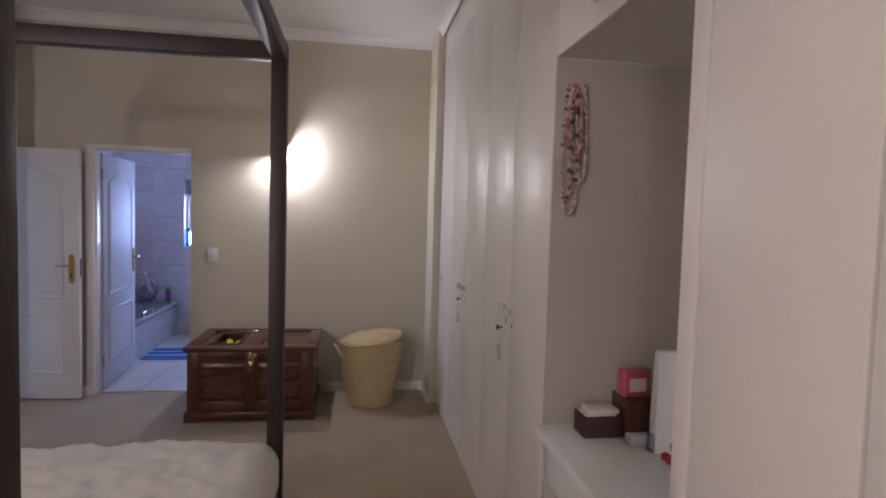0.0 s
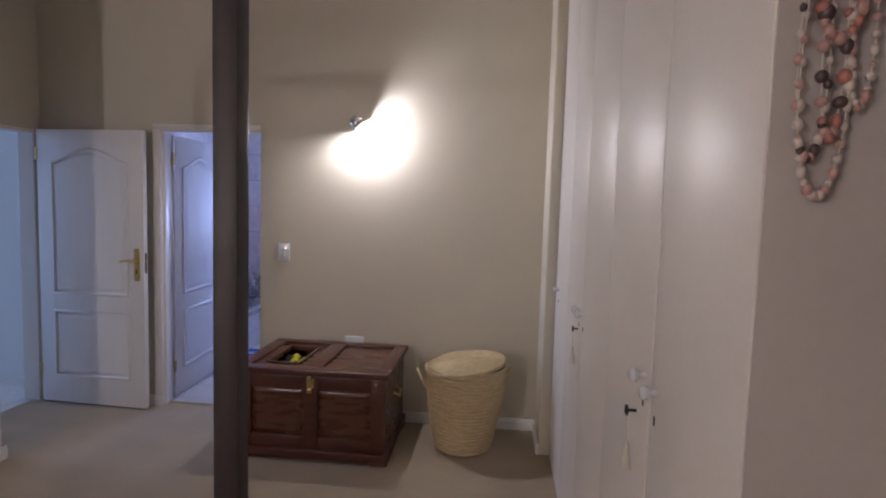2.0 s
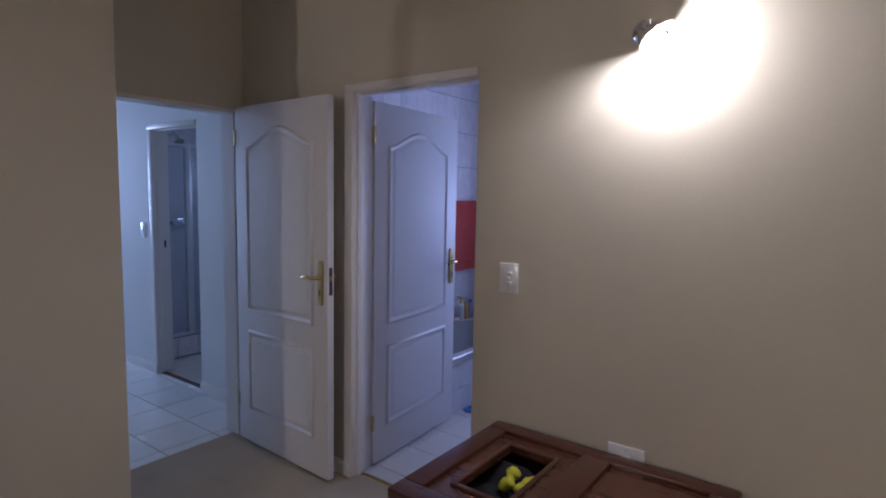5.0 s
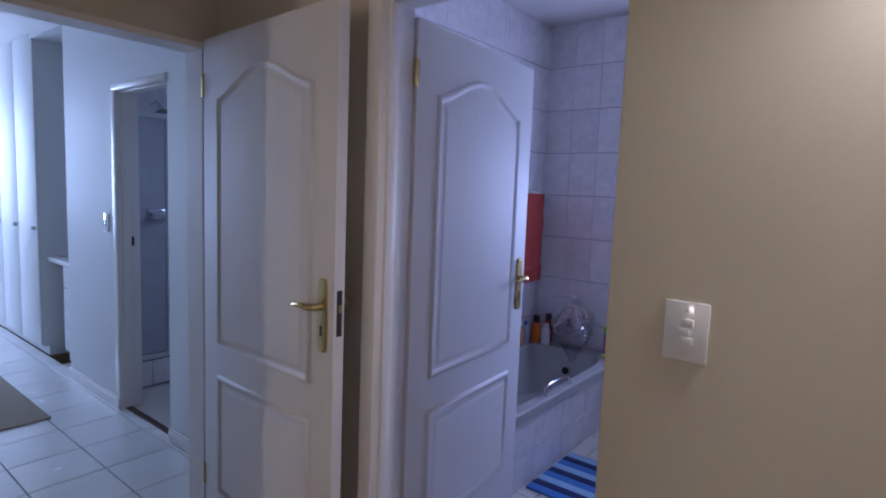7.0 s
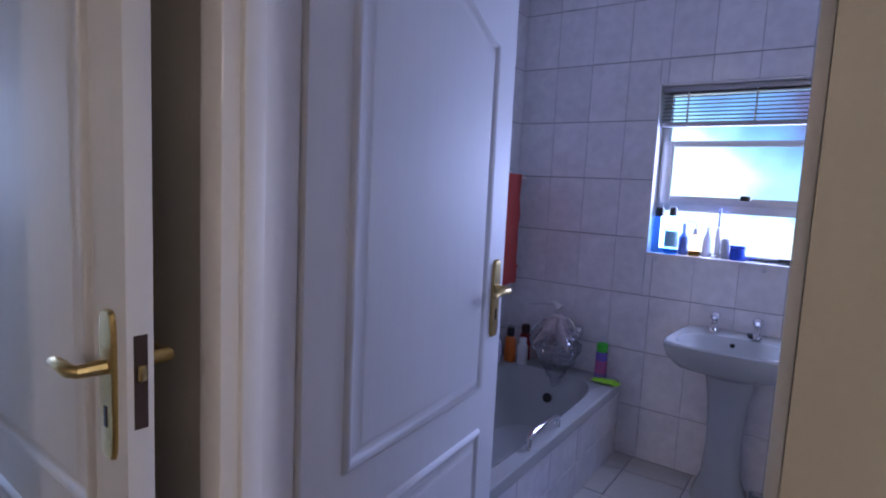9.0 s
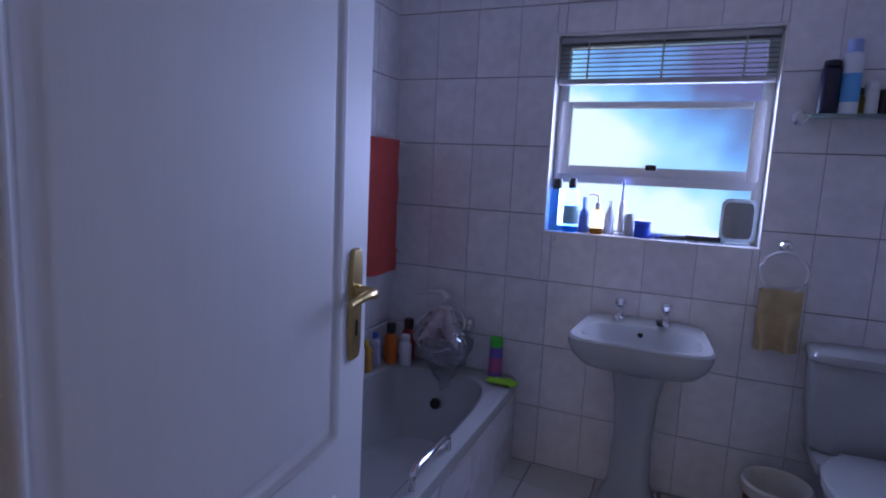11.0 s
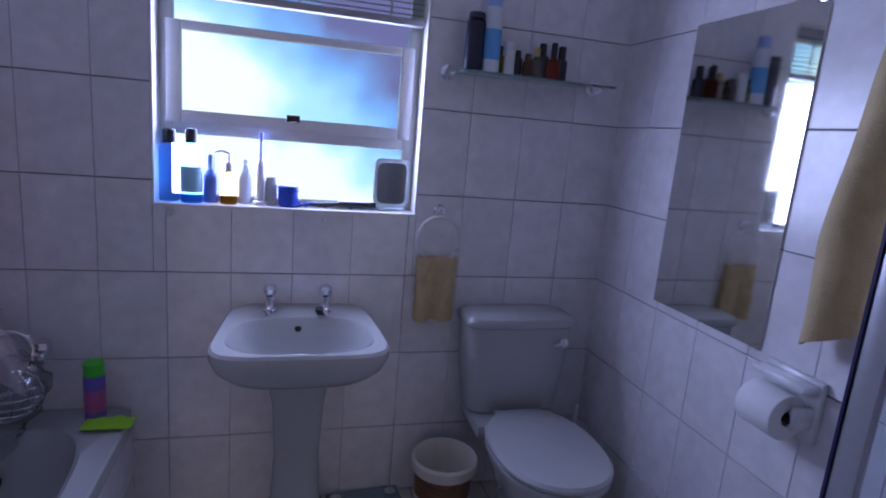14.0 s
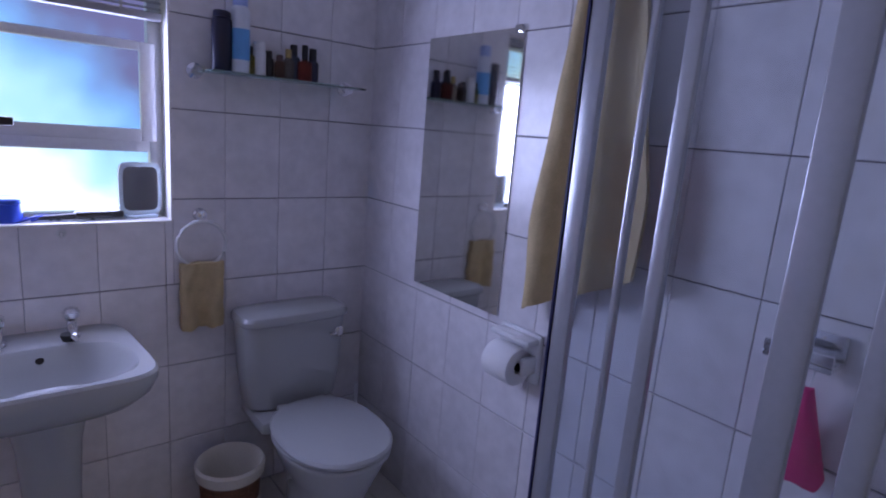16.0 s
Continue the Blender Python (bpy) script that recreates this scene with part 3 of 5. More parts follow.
def pump_head(b, h, material):
    bm = tube(bmesh.new(), [(0, 0, h), (0, 0, h + 0.03)], 0.004, 8)
    tube(bm, [(0, 0, h + 0.03), (-0.022, 0, h + 0.036), (-0.045, 0, h + 0.028)], [0.008, 0.006, 0.004], 8)
    part("pump", bm, material, b)


GREEN, ORANGE, DKRED = plain(0.02, 0.16, 0.11), plain(0.65, 0.16, 0.03), plain(0.28, 0.015, 0.015)
can = bottle("spray_can", "green aerosol can with an orange band", 1.205, 1.745, 0.81, 0.027, 0.19, GREEN, GREEN, 0.05, 0.025, 0.06)
part("band", lathe(bmesh.new(), [(0.0268, 0.105), (0.0278, 0.106), (0.0278, 0.128), (0.0268, 0.129)], n=18, cap0=False, cap1=False), ORANGE, can, "orange band")
bottle("perfume_bottle", "small squat glass bottle with a pale cap", 1.145, 1.72, 0.81, 0.024, 0.09, tint(0.5, 0.5, 0.55), PORC)
bm = bmesh.new()
for i in range(26):
    s = bmesh.ops.create_icosphere(bm, subdivisions=1, radius=random.uniform(0.016, 0.026))
    bmesh.ops.translate(bm, vec=(random.uniform(-0.05, 0.05), random.uniform(-0.05, 0.05), random.uniform(0.02, 0.07)), verts=s["verts"])
bun = thing("hair_scrunchie", "crumpled dark red fabric scrunchie on the counter", "scrunchie", 1.17, 1.58, 0.81)
part("fabric", bm, DKRED, bun)
bag = thing("paper_gift_bag", "white paper gift bag standing on the counter", "gift bag", 1.27, 1.70, 0.81, -18)
bm = loft(bmesh.new(), [[(-w, -d, z), (w, -d, z), (w, d, z), (-w, d, z)] for w, d, z in ((0.125, 0.05, 0), (0.126, 0.048, 0.10), (0.125, 0.042, 0.20), (0.124, 0.028, 0.30), (0.124, 0.022, 0.34))], True, False)
for v in bm.verts:
    v.co.z += 0.008 * v.co.x / 0.125
part("body", bm, PAPER, bag)
part("printed_bar", boxes((-0.07, 0.07, -0.0475, -0.040, 0.165, 0.182)), plain(0.2, 0.2, 0.2), bag, "grey printed bar")
for yy in (-0.024, 0.024):
    part("cord_handle", tube(bmesh.new(), [(-0.05, yy, 0.335), (-0.045, yy * 1.3, 0.30), (0, yy * 1.6, 0.275), (0.045, yy * 1.3, 0.30), (0.05, yy, 0.335)], 0.0025, 6), PAPER, bag)


# four-poster bed
bed = thing("four_poster_bed", "dark-stained wooden four-poster bed with canopy rails", "bed", 0, 0, 0)
PX0, PX1, PY0, PY1, PR = -1.86, -0.187, 0.53, 2.46, 0.032
for px in (PX0, PX1):
    for py in (PY0, PY1):
        bm = boxes((px - PR, px + PR, py - PR, py + PR, 0, 2.275), bevel=0.004)
        part("post", bm, DARKWOOD, bed)
for py in (PY0, PY1):
    part("canopy_rail", boxes((PX0 + PR, PX1 - PR, py - 0.03, py + 0.03, 2.205, 2.275), bevel=0.004), DARKWOOD, bed)
    part("end_rail", boxes((PX0 + PR, PX1 - PR, py - 0.02, py + 0.02, 0.22, 0.40), bevel=0.004), DARKWOOD, bed)
for px in (PX0, PX1):
    part("canopy_rail", boxes((px - 0.03, px + 0.03, PY0 + PR, PY1 - PR, 2.205, 2.275), bevel=0.004), DARKWOOD, bed)
    part("side_rail", boxes((px - 0.02, px + 0.02, PY0 + PR, PY1 - PR, 0.22, 0.40), bevel=0.004), DARKWOOD, bed)
mt = tagged(link("mattress", boxes((PX0 + 0.045, PX1 - 0.045, PY0 + 0.05, PY1 - 0.05, 0.34, 0.55), bevel=0.04), LINER), "thick pale mattress under the white quilt", "mattress")


def quilt():
    bm = bmesh.new()
    nx, ny = 90, 110
    x0, x1, y0, y1 = PX0 + 0.02, PX1 + 0.022, PY0 + 0.06, PY1 + 0.012
    grid = []
    for j in range(ny + 1):
        row = []
        for i in range(nx + 1):
            u, v = i / nx, j / ny
            x, y = x0 + (x1 - x0) * u, y0 + (y1 - y0) * v
            edge = min(u * (x1 - x0), (1 - u) * (x1 - x0), (1 - v) * (y1 - y0))
            z = 0.635 - 0.12 * math.exp(-edge / 0.045)
            z += 0.022 * noise.noise(Vector((x * 5, y * 5, 1.3))) + 0.016 * noise.noise(Vector((x * 14, y * 14, 4.7))) + 0.009 * noise.noise(Vector((x * 34, y * 34, 9.1)))
            row.append(bm.verts.new((x, y, z)))
        grid.append(row)
    for a, b in zip(grid, grid[1:]):
        for i in range(nx):
            bm.faces.new((a[i], a[i + 1], b[i + 1], b[i]))
    ring = [grid[0][i] for i in range(nx + 1)] + [grid[j][nx] for j in range(1, ny + 1)] + [grid[ny][i] for i in range(nx - 1, -1, -1)] + [grid[j][0] for j in range(ny - 1, 0, -1)]
    low = [bm.verts.new((v.co.x, v.co.y, 0.40 + 0.015 * noise.noise(Vector((v.co.x * 9, v.co.y * 9, 0))))) for v in ring]
    for i in range(len(ring)):
        j = (i + 1) % len(ring)
        bm.faces.new((ring[i], low[i], low[j], ring[j]))
    bmesh.ops.recalc_face_normals(bm, faces=bm.faces)
    return bm


tagged(link("quilt", quilt(), QUILT), "rumpled white patterned cotton quilt spread on the bed", "quilt")


# carved chest
def chest():
    c = thing("wooden_chest", "dark mahogany panelled chest with a cut-out lid", "chest", -0.615, 4.64, 0)
    w, d, h = 0.455, 0.335, 0.53
    part("base", boxes((-w - 0.02, w + 0.02, -d - 0.02, d + 0.01, 0.02, 0.075), bevel=0.008), CHESTW, c)
    for sx in (-1, 1):
        for sy in (-1, 1):
            part("foot", boxes((sx * (w - 0.03) - 0.05, sx * (w - 0.03) + 0.05, sy * (d - 0.04) - 0.05, sy * (d - 0.04) + 0.05, 0, 0.02), bevel=0.006), CHESTW, c)
    part("body", boxes((-w, -w + 0.02, -d + 0.02, d - 0.02, 0.075, h), (w - 0.02, w, -d + 0.02, d - 0.02, 0.075, h), (-w + 0.02, w - 0.02, -d + 0.02, -d + 0.03, 0.075, h), (-w + 0.02, w - 0.02, d - 0.03, d - 0.02, 0.075, h)), CHESTP, c)
    for x0, x1 in ((-w, -w + 0.085), (-0.045, 0.045), (w - 0.085, w)):
        part("stile", boxes((x0, x1, -d, -d + 0.02, 0.075, h), bevel=0.003), CHESTW, c)
    for x0, x1 in ((-w + 0.085, -0.045), (0.045, w - 0.085)):
        part("rail", boxes((x0, x1, -d, -d + 0.02, h - 0.085, h), bevel=0.003), CHESTW, c)
        part("rail", boxes((x0, x1, -d, -d + 0.02, 0.075, 0.15), bevel=0.003), CHESTW, c)
        part("panel", loft(bmesh.new(), [[(a, -d + e, b) for a, b in ((x0 + k, 0.15 + k), (x1 - k, 0.15 + k), (x1 - k, h - 0.085 - k), (x0 + k, h - 0.085 - k))] for k, e in ((0.0, 0.02), (0.012, 0.018), (0.03, 0.008), (0.032, 0.0065))]), CHESTP, c)
    z0, z1 = h, 0.568
    lw, ld0, ld1 = w + 0.022, -d - 0.025, d + 0.025
    lid = part("lid", boxes((-lw, lw, ld0, ld0 + 0.085, z0, z1), bevel=0.006), CHESTW, c)
    for row in ((-lw, lw, ld1 - 0.075, ld1, z0, z1), (-lw, -lw + 0.085, ld0 + 0.085, ld1 - 0.075, z0, z1), (lw - 0.085, lw, ld0 + 0.085, ld1 - 0.075, z0, z1), (-0.055, 0.055, ld0 + 0.085, ld1 - 0.075, z0, z1)):
        part("lid_rail", boxes(row, bevel=0.006), CHESTW, lid)
    ya, yb = ld0 + 0.085, ld1 - 0.075
    part("lid_panel", boxes((0.055, lw - 0.085, ya, yb, z0, z1 - 0.018)), CHESTP, lid)
    a, b = -lw + 0.085, -0.055
    ha, hb, hya, hyb = a + 0.075, b - 0.075, ya + 0.10, yb - 0.09
    part("lid_panel", boxes((a, ha, ya, yb, z0, z1 - 0.018), (hb, b, ya, yb, z0, z1 - 0.018), (ha, hb, ya, hya, z0, z1 - 0.018), (ha, hb, hyb, yb, z0, z1 - 0.018)), CHESTP, lid, "lid panel with a square opening")
    part("opening_trim", boxes((ha - 0.02, ha, hya - 0.02, hyb + 0.02, z1 - 0.018, z1 - 0.008), (hb, hb + 0.02, hya - 0.02, hyb + 0.02, z1 - 0.018, z1 - 0.008), (ha, hb, hya - 0.02, hya, z1 - 0.018, z1 - 0.008), (ha, hb, hyb, hyb + 0.02, z1 - 0.018, z1 - 0.008), bevel=0.003), CHESTW, lid)
    latch = part("latch", boxes((-0.022, 0.022, -d - 0.004, -d, 0.455, 0.51), (-0.01, 0.01, -d - 0.032, -d - 0.004, 0.50, 0.53), bevel=0.003), BRASS, c, "aged brass hasp")
    part("padlock", boxes((-0.016, 0.016, -d - 0.018, -d - 0.005, 0.425, 0.455), bevel=0.004), BRASS, latch)
    part("shackle", tube(bmesh.new(), [(-0.01, -d - 0.012, 0.455), (-0.01, -d - 0.012, 0.472), (0, -d - 0.012, 0.48), (0.01, -d - 0.012, 0.472), (0.01, -d - 0.012, 0.455)], 0.0025, 6), BRASS, latch)
    part("side_handle", tube(bmesh.new(), [(w, -0.06, 0.36), (w + 0.028, -0.055, 0.35), (w + 0.03, 0, 0.32), (w + 0.028, 0.055, 0.35), (w, 0.06, 0.36)], 0.007, 8), BRASS, c)
    # clothes inside the opening
    bm = bmesh.new()
    bmesh.ops.create_grid(bm, x_segments=24, y_segments=24, size=0.165)
    for v in bm.verts:
        v.co.z = 0.46 + 0.05 * noise.noise(Vector((v.co.x * 9, v.co.y * 9, 2))) + 0.12 * v.co.y
        v.co.x += -0.245
    tagged(link("folded_laundry", bm, plain(0.02, 0.02, 0.03, 0.95)), "dark clothes seen inside the chest", "laundry").location = (-0.615, 4.64, 0)
    bm = bmesh.new()
    for i in range(9):
        s = bmesh.ops.create_icosphere(bm, subdivisions=2, radius=random.uniform(0.015, 0.03))
        bmesh.ops.translate(bm, vec=(-0.20 + random.uniform(-0.045, 0.05), 0.05 + random.uniform(-0.04, 0.04), 0.50 + random.uniform(-0.01, 0.012)), verts=s["verts"])
    for v in bm.verts:
        v.co += Vector(noise.noise_vector(v.co * 40)) * 0.008
    tagged(link("crumpled_cloth", bm, plain(0.62, 0.62, 0.05, 0.9)), "crumpled yellow cloth inside the chest", "cloth").location = (-0.615, 4.64, 0)


chest()


# laundry basket of coiled straw
def laundry_basket():
    b = thing("laundry_basket", "round coiled straw laundry basket with a lid", "basket", 0.285, 4.70, 0, 15)
    n_coil, hgt = 24, 0.545
    prof = []
    for k in range(n_coil):
        f = k / n_coil
        r = 0.185 + 0.066 * math.sin(min(1, f * 1.15) * 1.5)
        z, dz = f * hgt, hgt / n_coil
        prof += [(r - 0.007, z), (r + 0.001, z + dz * 0.15), (r + 0.005, z + dz * 0.4), (r + 0.005, z + dz * 0.6), (r + 0.001, z + dz * 0.85)]
    bm = lathe(bmesh.new(), prof, n=96, cap1=False)
    for v in bm.verts:
        a = math.atan2(v.co.y, v.co.x)
        k = 1 + 0.010 * math.sin(2 * a + 0.7) * v.co.z / hgt + 0.006 * noise.noise(v.co * 9) + 0.006 * math.sin(a * 48)
        v.co.x, v.co.y = v.co.x * k + 0.012 * v.co.z / hgt, v.co.y * k
    part("body", bm, WICKER, b)
    prof = []
    for k in range(14):
        f = k / 14
        r = 0.262 * (1 - f)
        z = 0.547 + 0.030 * (1 - (1 - f) ** 2)
        prof += [(r + 0.003, z), (r, z + 0.008), (r - 0.010, z + 0.010), (r - 0.0155, z + 0.004)]
    bm = lathe(bmesh.new(), [(0.24, 0.532), (0.262, 0.533)] + prof[:-4], n=80)
    for v in bm.verts:
        v.co.z += 0.006 * noise.noise(v.co * 7)
    bmesh.ops.rotate(bm, cent=(0, 0, 0.56), matrix=Euler((0, radians(-8.0), 0)).to_matrix(), verts=bm.verts)
    part("lid", bm, WICKER, b)
    for s in (-1, 1):
        pts = [(s * 0.245, -0.05, 0.40), (s * 0.285, -0.045, 0.46), (s * 0.31, 0.0, 0.51), (s * 0.285, 0.045, 0.46), (s * 0.245, 0.05, 0.40)]
        loop = part("handle", tube(bmesh.new(), pts, 0.010, 8), WICKER, b)
        part("binding", tube(bmesh.new(), [(s * 0.248, -0.05, 0.40), (s * 0.262, -0.049, 0.425), (s * 0.272, -0.048, 0.44)], 0.0135, 8), WICKER, loop)
    return b


laundry_basket()


# wall sconce
sc = thing("wall_sconce", "lit wall lamp with a clear glass shade", "wall lamp", -0.545, BACK, 2.13)
bm = lathe(bmesh.new(), [(0.045, 0), (0.045, 0.008), (0.03, 0.02), (0.012, 0.026)], n=20)
bmesh.ops.rotate(bm, cent=(0, 0, 0), matrix=Euler((radians(90), 0, 0)).to_matrix(), verts=bm.verts)
part("mount", bm, CHROME, sc, "chrome wall rose")
part("arm", tube(bmesh.new(), [(0, -0.02, 0), (0.01, -0.07, 0.005), (0.03, -0.092, -0.012)], 0.007, 8), CHROME, sc)
part("arm_cup", lathe(bmesh.new(), [(0.006, -0.012), (0.014, -0.006), (0.014, 0.012), (0.006, 0.018)], 0.03, -0.092, 14), CHROME, sc, "small chrome finial")
tilt = Matrix.Translation((0.062, -0.092, -0.038)) @ Euler((0, radians(142), 0)).to_matrix().to_4x4()
bm = lathe(bmesh.new(), [(0.012, -0.040), (0.020, -0.036), (0.040, -0.020), (0.060, 0.0), (0.066, 0.006), (0.062, 0.006), (0.038, -0.016), (0.016, -0.030)], n=32)
bmesh.ops.transform(bm, matrix=tilt, verts=bm.verts)
part("shade", bm, CHROME, sc, "polished reflector shade")
bm = bmesh.new()
bmesh.ops.create_uvsphere(bm, u_segments=16, v_segments=10, radius=0.024)
bmesh.ops.transform(bm, matrix=tilt @ Matrix.Translation((0, 0, 0.022)), verts=bm.verts)
bulb = part("bulb", bm, BULB, sc, "glowing lamp bulb")
bulb.visible_shadow = False
# Unseen copy of the sconce, assumed as the body of that rear lamp.
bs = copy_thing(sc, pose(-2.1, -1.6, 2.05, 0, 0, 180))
tagged(bs, "assumed lit wall lamp, unseen behind the bed head")


def switch_plate(name, label, x, y, z, w, h, rockers, wide=False):
    s = thing(name, label, "switch", x, y, z)
    part("plate", boxes((-w / 2, w / 2, -0.008, 0, -h / 2, h / 2), bevel=0.003), PORC, s)
    for k in range(rockers):
        a = (k - (rockers - 1) / 2) * 0.02
        off = (0.004, -0.003)[k % 2]
        part("rocker", boxes((off - 0.012, off + 0.012, -0.0125, -0.007, a - 0.008, a + 0.008), bevel=0.002) if not wide else boxes((a - 0.009, a + 0.009, -0.012, -0.007, -0.014, 0.014), bevel=0.002), PORC, s)
    for a in (-1, 1):
        part("screw", boxes((-0.003, 0.003, -0.0092, -0.0075, a * h * 0.36 - 0.003, a * h * 0.36 + 0.003)), LINER, s)
    return s


switch_plate("light_switch", "white light switch with three rockers", -1.066, BACK, 1.195, 0.090, 0.128, 3)
switch_plate("socket_outlet", "white wall socket above the chest", -0.535, BACK, 0.555, 0.14, 0.10, 2, True)

# ---- hall ----
hc = thing("hall_cupboard", "tall white built-in hall cupboard", "cupboard", 0, 0, 0)
part("carcass", boxes((-8.11, -6.11, 5.26, 5.848, 0.08, 2.75)), HALLP, hc)
part("plinth", boxes((-8.11, -6.11, 5.30, 5.848, 0, 0.08)), HALLP, hc)
for i in range(4):
    d = part("door", boxes((-8.11 + i * 0.5 + 0.003, -7.61 + i * 0.5 - 0.003, 5.24, 5.26, 0.09, 2.6), bevel=0.004), HALLP, hc)
    part("knob", lathe(bmesh.new(), [(0.012, 1.05), (0.018, 1.065), (0.012, 1.08)], -7.66 + i * 0.5, 5.225, 12), PORC, d)
hk = thing("hall_desk", "white built-in desk with drawers in the hall niche", "desk", 0, 0, 0)
part("worktop", boxes((-6.108, -5.402, 5.30, 5.848, 0.79, 0.83), bevel=0.008), HALLP, hk)
for i in range(4):
    d = part("drawer", boxes((-5.85, -5.405, 5.33, 5.84, 0.10 + i * 0.17, 0.265 + i * 0.17), bevel=0.004), HALLP, hk)
    part("knob", lathe(bmesh.new(), [(0.01, 0.17 + i * 0.17), (0.014, 0.18 + i * 0.17), (0.01, 0.19 + i * 0.17)], -5.62, 5.32, 10), PORC, d)
part("plinth", boxes((-5.85, -5.405, 5.36, 5.84, 0, 0.10)), HALLP, hk)
structure("wall_niche_head", boxes((-6.108, -5.402, HN, 5.848, 2.55, 2.75)), HALLP, "white painted head over the hall niche", "wall")
rug = tagged(link("hall_rug", boxes((-6.9, -4.65, 3.9, 4.88, 0.0, 0.012), bevel=0.004), plain(0.36, 0.31, 0.24, 0.95)), "flat beige rug on the hall tiles", "rug")
switch_plate("hall_light_switch", "white light switch on the hall wall", -4.69, HN, 1.2, 0.075, 0.12, 2)
ss = thing("hall_shower", "glazed shower cubicle with a chrome shower head", "shower", -4.85, 5.36, 0)
kerb = part("kerb", boxes((-0.10, 0.03, 0.0, 1.6, 0, 0.19), bevel=0.008), GROUT, ss, "tiled shower kerb")
for k in range(8):
    part("tile", boxes((0.031, 0.037, k * 0.2 + 0.002, k * 0.2 + 0.197, 0.004, 0.186), bevel=0.002), TILE, kerb, smooth=False)
part("tray", boxes((-0.385, -0.10, 0.0, 1.6, 0, 0.12), bevel=0.01), PORC, ss, "white shower tray")
for y0, y1 in ((0.04, 0.32), (0.38, 0.94), (1.0, 1.56)):
    pane = part("glass_panel", boxes((-0.003, 0.003, y0, y1, 0.22, 1.92)), SHGLASS, ss)
    pane.visible_shadow = False
for y0, y1 in ((0.0, 0.04), (0.32, 0.38), (0.94, 1.0), (1.56, 1.6)):
    part("profile", boxes((-0.018, 0.018, y0, y1, 0.19, 1.96), bevel=0.004), ALU, ss)
part("bottom_rail", boxes((-0.017, 0.017, 0.04, 1.56, 0.19, 0.22), bevel=0.003), ALU, ss)
part("top_rail", boxes((-0.017, 0.017, 0.04, 1.56, 1.92, 1.955), bevel=0.003), ALU, ss)
head = part("shower_arm", tube(bmesh.new(), [(-0.39, 0.40, 2.06), (-0.30, 0.40, 2.08), (-0.25, 0.40, 2.04)], 0.010, 10), CHROME, ss)
part("shower_head", tube(bmesh.new(), [(-0.26, 0.40, 2.05), (-0.235, 0.40, 2.02), (-0.215, 0.40, 1.99)], [0.014, 0.022, 0.046], 16), CHROME, head, "chrome shower head")
part("soap_rack", boxes((-0.385, -0.29, 0.36, 0.52, 1.19, 1.205), (-0.30, -0.29, 0.36, 0.52, 1.205, 1.235), (-0.385, -0.375, 0.36, 0.52, 1.205, 1.26), bevel=0.003), CHROME, ss, "chrome soap rack")
structure("trim_strike_plate", boxes((SD0 - 0.001, SD0 + 0.0015, HN + 0.075, HN + 0.090, 1.06, 1.12)), BLACKM, "dark strike plate in the door jamb", "strike plate")
structure("trim_hall_threshold", boxes((SD0, SD1, HN + 0.02, HN + 0.06, -0.004, 0.008), bevel=0.003), CHESTW, "dark wooden threshold strip", "threshold")

# ---- bathroom ----
# window
win = thing("window_1", "white aluminium bathroom window with frosted panes", "window", 0, 0, 0)
tagged(win, kind="structure")
fy0, fy1 = 7.575, 7.62
part("window_frame", boxes((WX0, WX0 + 0.045, fy0, fy1, WZ0, WZ1), (WX1 - 0.045, WX1, fy0, fy1, WZ0, WZ1), (WX0 + 0.045, WX1 - 0.045, fy0, fy1, WZ0, WZ0 + 0.022), (WX0 + 0.045, WX1 - 0.045, fy0, fy1, WZ1 - 0.04, WZ1), (WX0 + 0.045, WX1 - 0.045, fy0, fy1, 1.335, 1.375), bevel=0.004), ALU, win)
sash = part("sash", boxes((WX0 + 0.03, WX0 + 0.075, fy0 - 0.032, fy0 - 0.002, 1.372, 1.69), (WX1 - 0.075, WX1 - 0.03, fy0 - 0.032, fy0 - 0.002, 1.372, 1.69), (WX0 + 0.075, WX1 - 0.075, fy0 - 0.032, fy0 - 0.002, 1.372, 1.412), (WX0 + 0.075, WX1 - 0.075, fy0 - 0.032, fy0 - 0.002, 1.662, 1.69), bevel=0.004), ALU, win)
part("catch", boxes((-1.60, -1.555, fy0 - 0.05, fy0 - 0.033, 1.40, 1.425), bevel=0.003), BLACKM, sash, "black window catch")
for z0, z1, y in ((WZ0 + 0.022, 1.335, 7.60), (1.412, 1.662, fy0 - 0.018), (1.69, WZ1 - 0.04, 7.60)):
    p = part("pane", boxes((WX0 + 0.045, WX1 - 0.045, y, y + 0.004, z0, z1)), FROST, win, "ribbed frosted glass pane")
    p.visible_shadow = False
structure("window_sill", boxes((WX0, WX1, BATH_N - 0.008, fy0, WZ0 - 0.004, WZ0 + 0.004), bevel=0.002), TRIM, "white bathroom window sill", "window sill")
structure("window_reveal", boxes((WX0, WX0 + 0.006, BATH_N - 0.006, fy0, WZ0 + 0.004, WZ1), (WX1 - 0.006, WX1, BATH_N - 0.006, fy0, WZ0 + 0.004, WZ1), (WX0 + 0.006, WX1 - 0.006, BATH_N - 0.006, fy0, WZ1 - 0.006, WZ1)), TRIM, "white window reveal edges", "window reveal")
m = bpy.data.materials.new("outdoor_glow")
m.use_nodes = True
nn, ll = m.node_tree.nodes, m.node_tree.links
bb = nn["Principled BSDF"]
bb.inputs["Base Color"].default_value = (0, 0, 0, 1)
tc, sp, ns, ra = nn.new("ShaderNodeTexCoord"), nn.new("ShaderNodeSeparateXYZ"), nn.new("ShaderNodeTexNoise"), nn.new("ShaderNodeValToRGB")
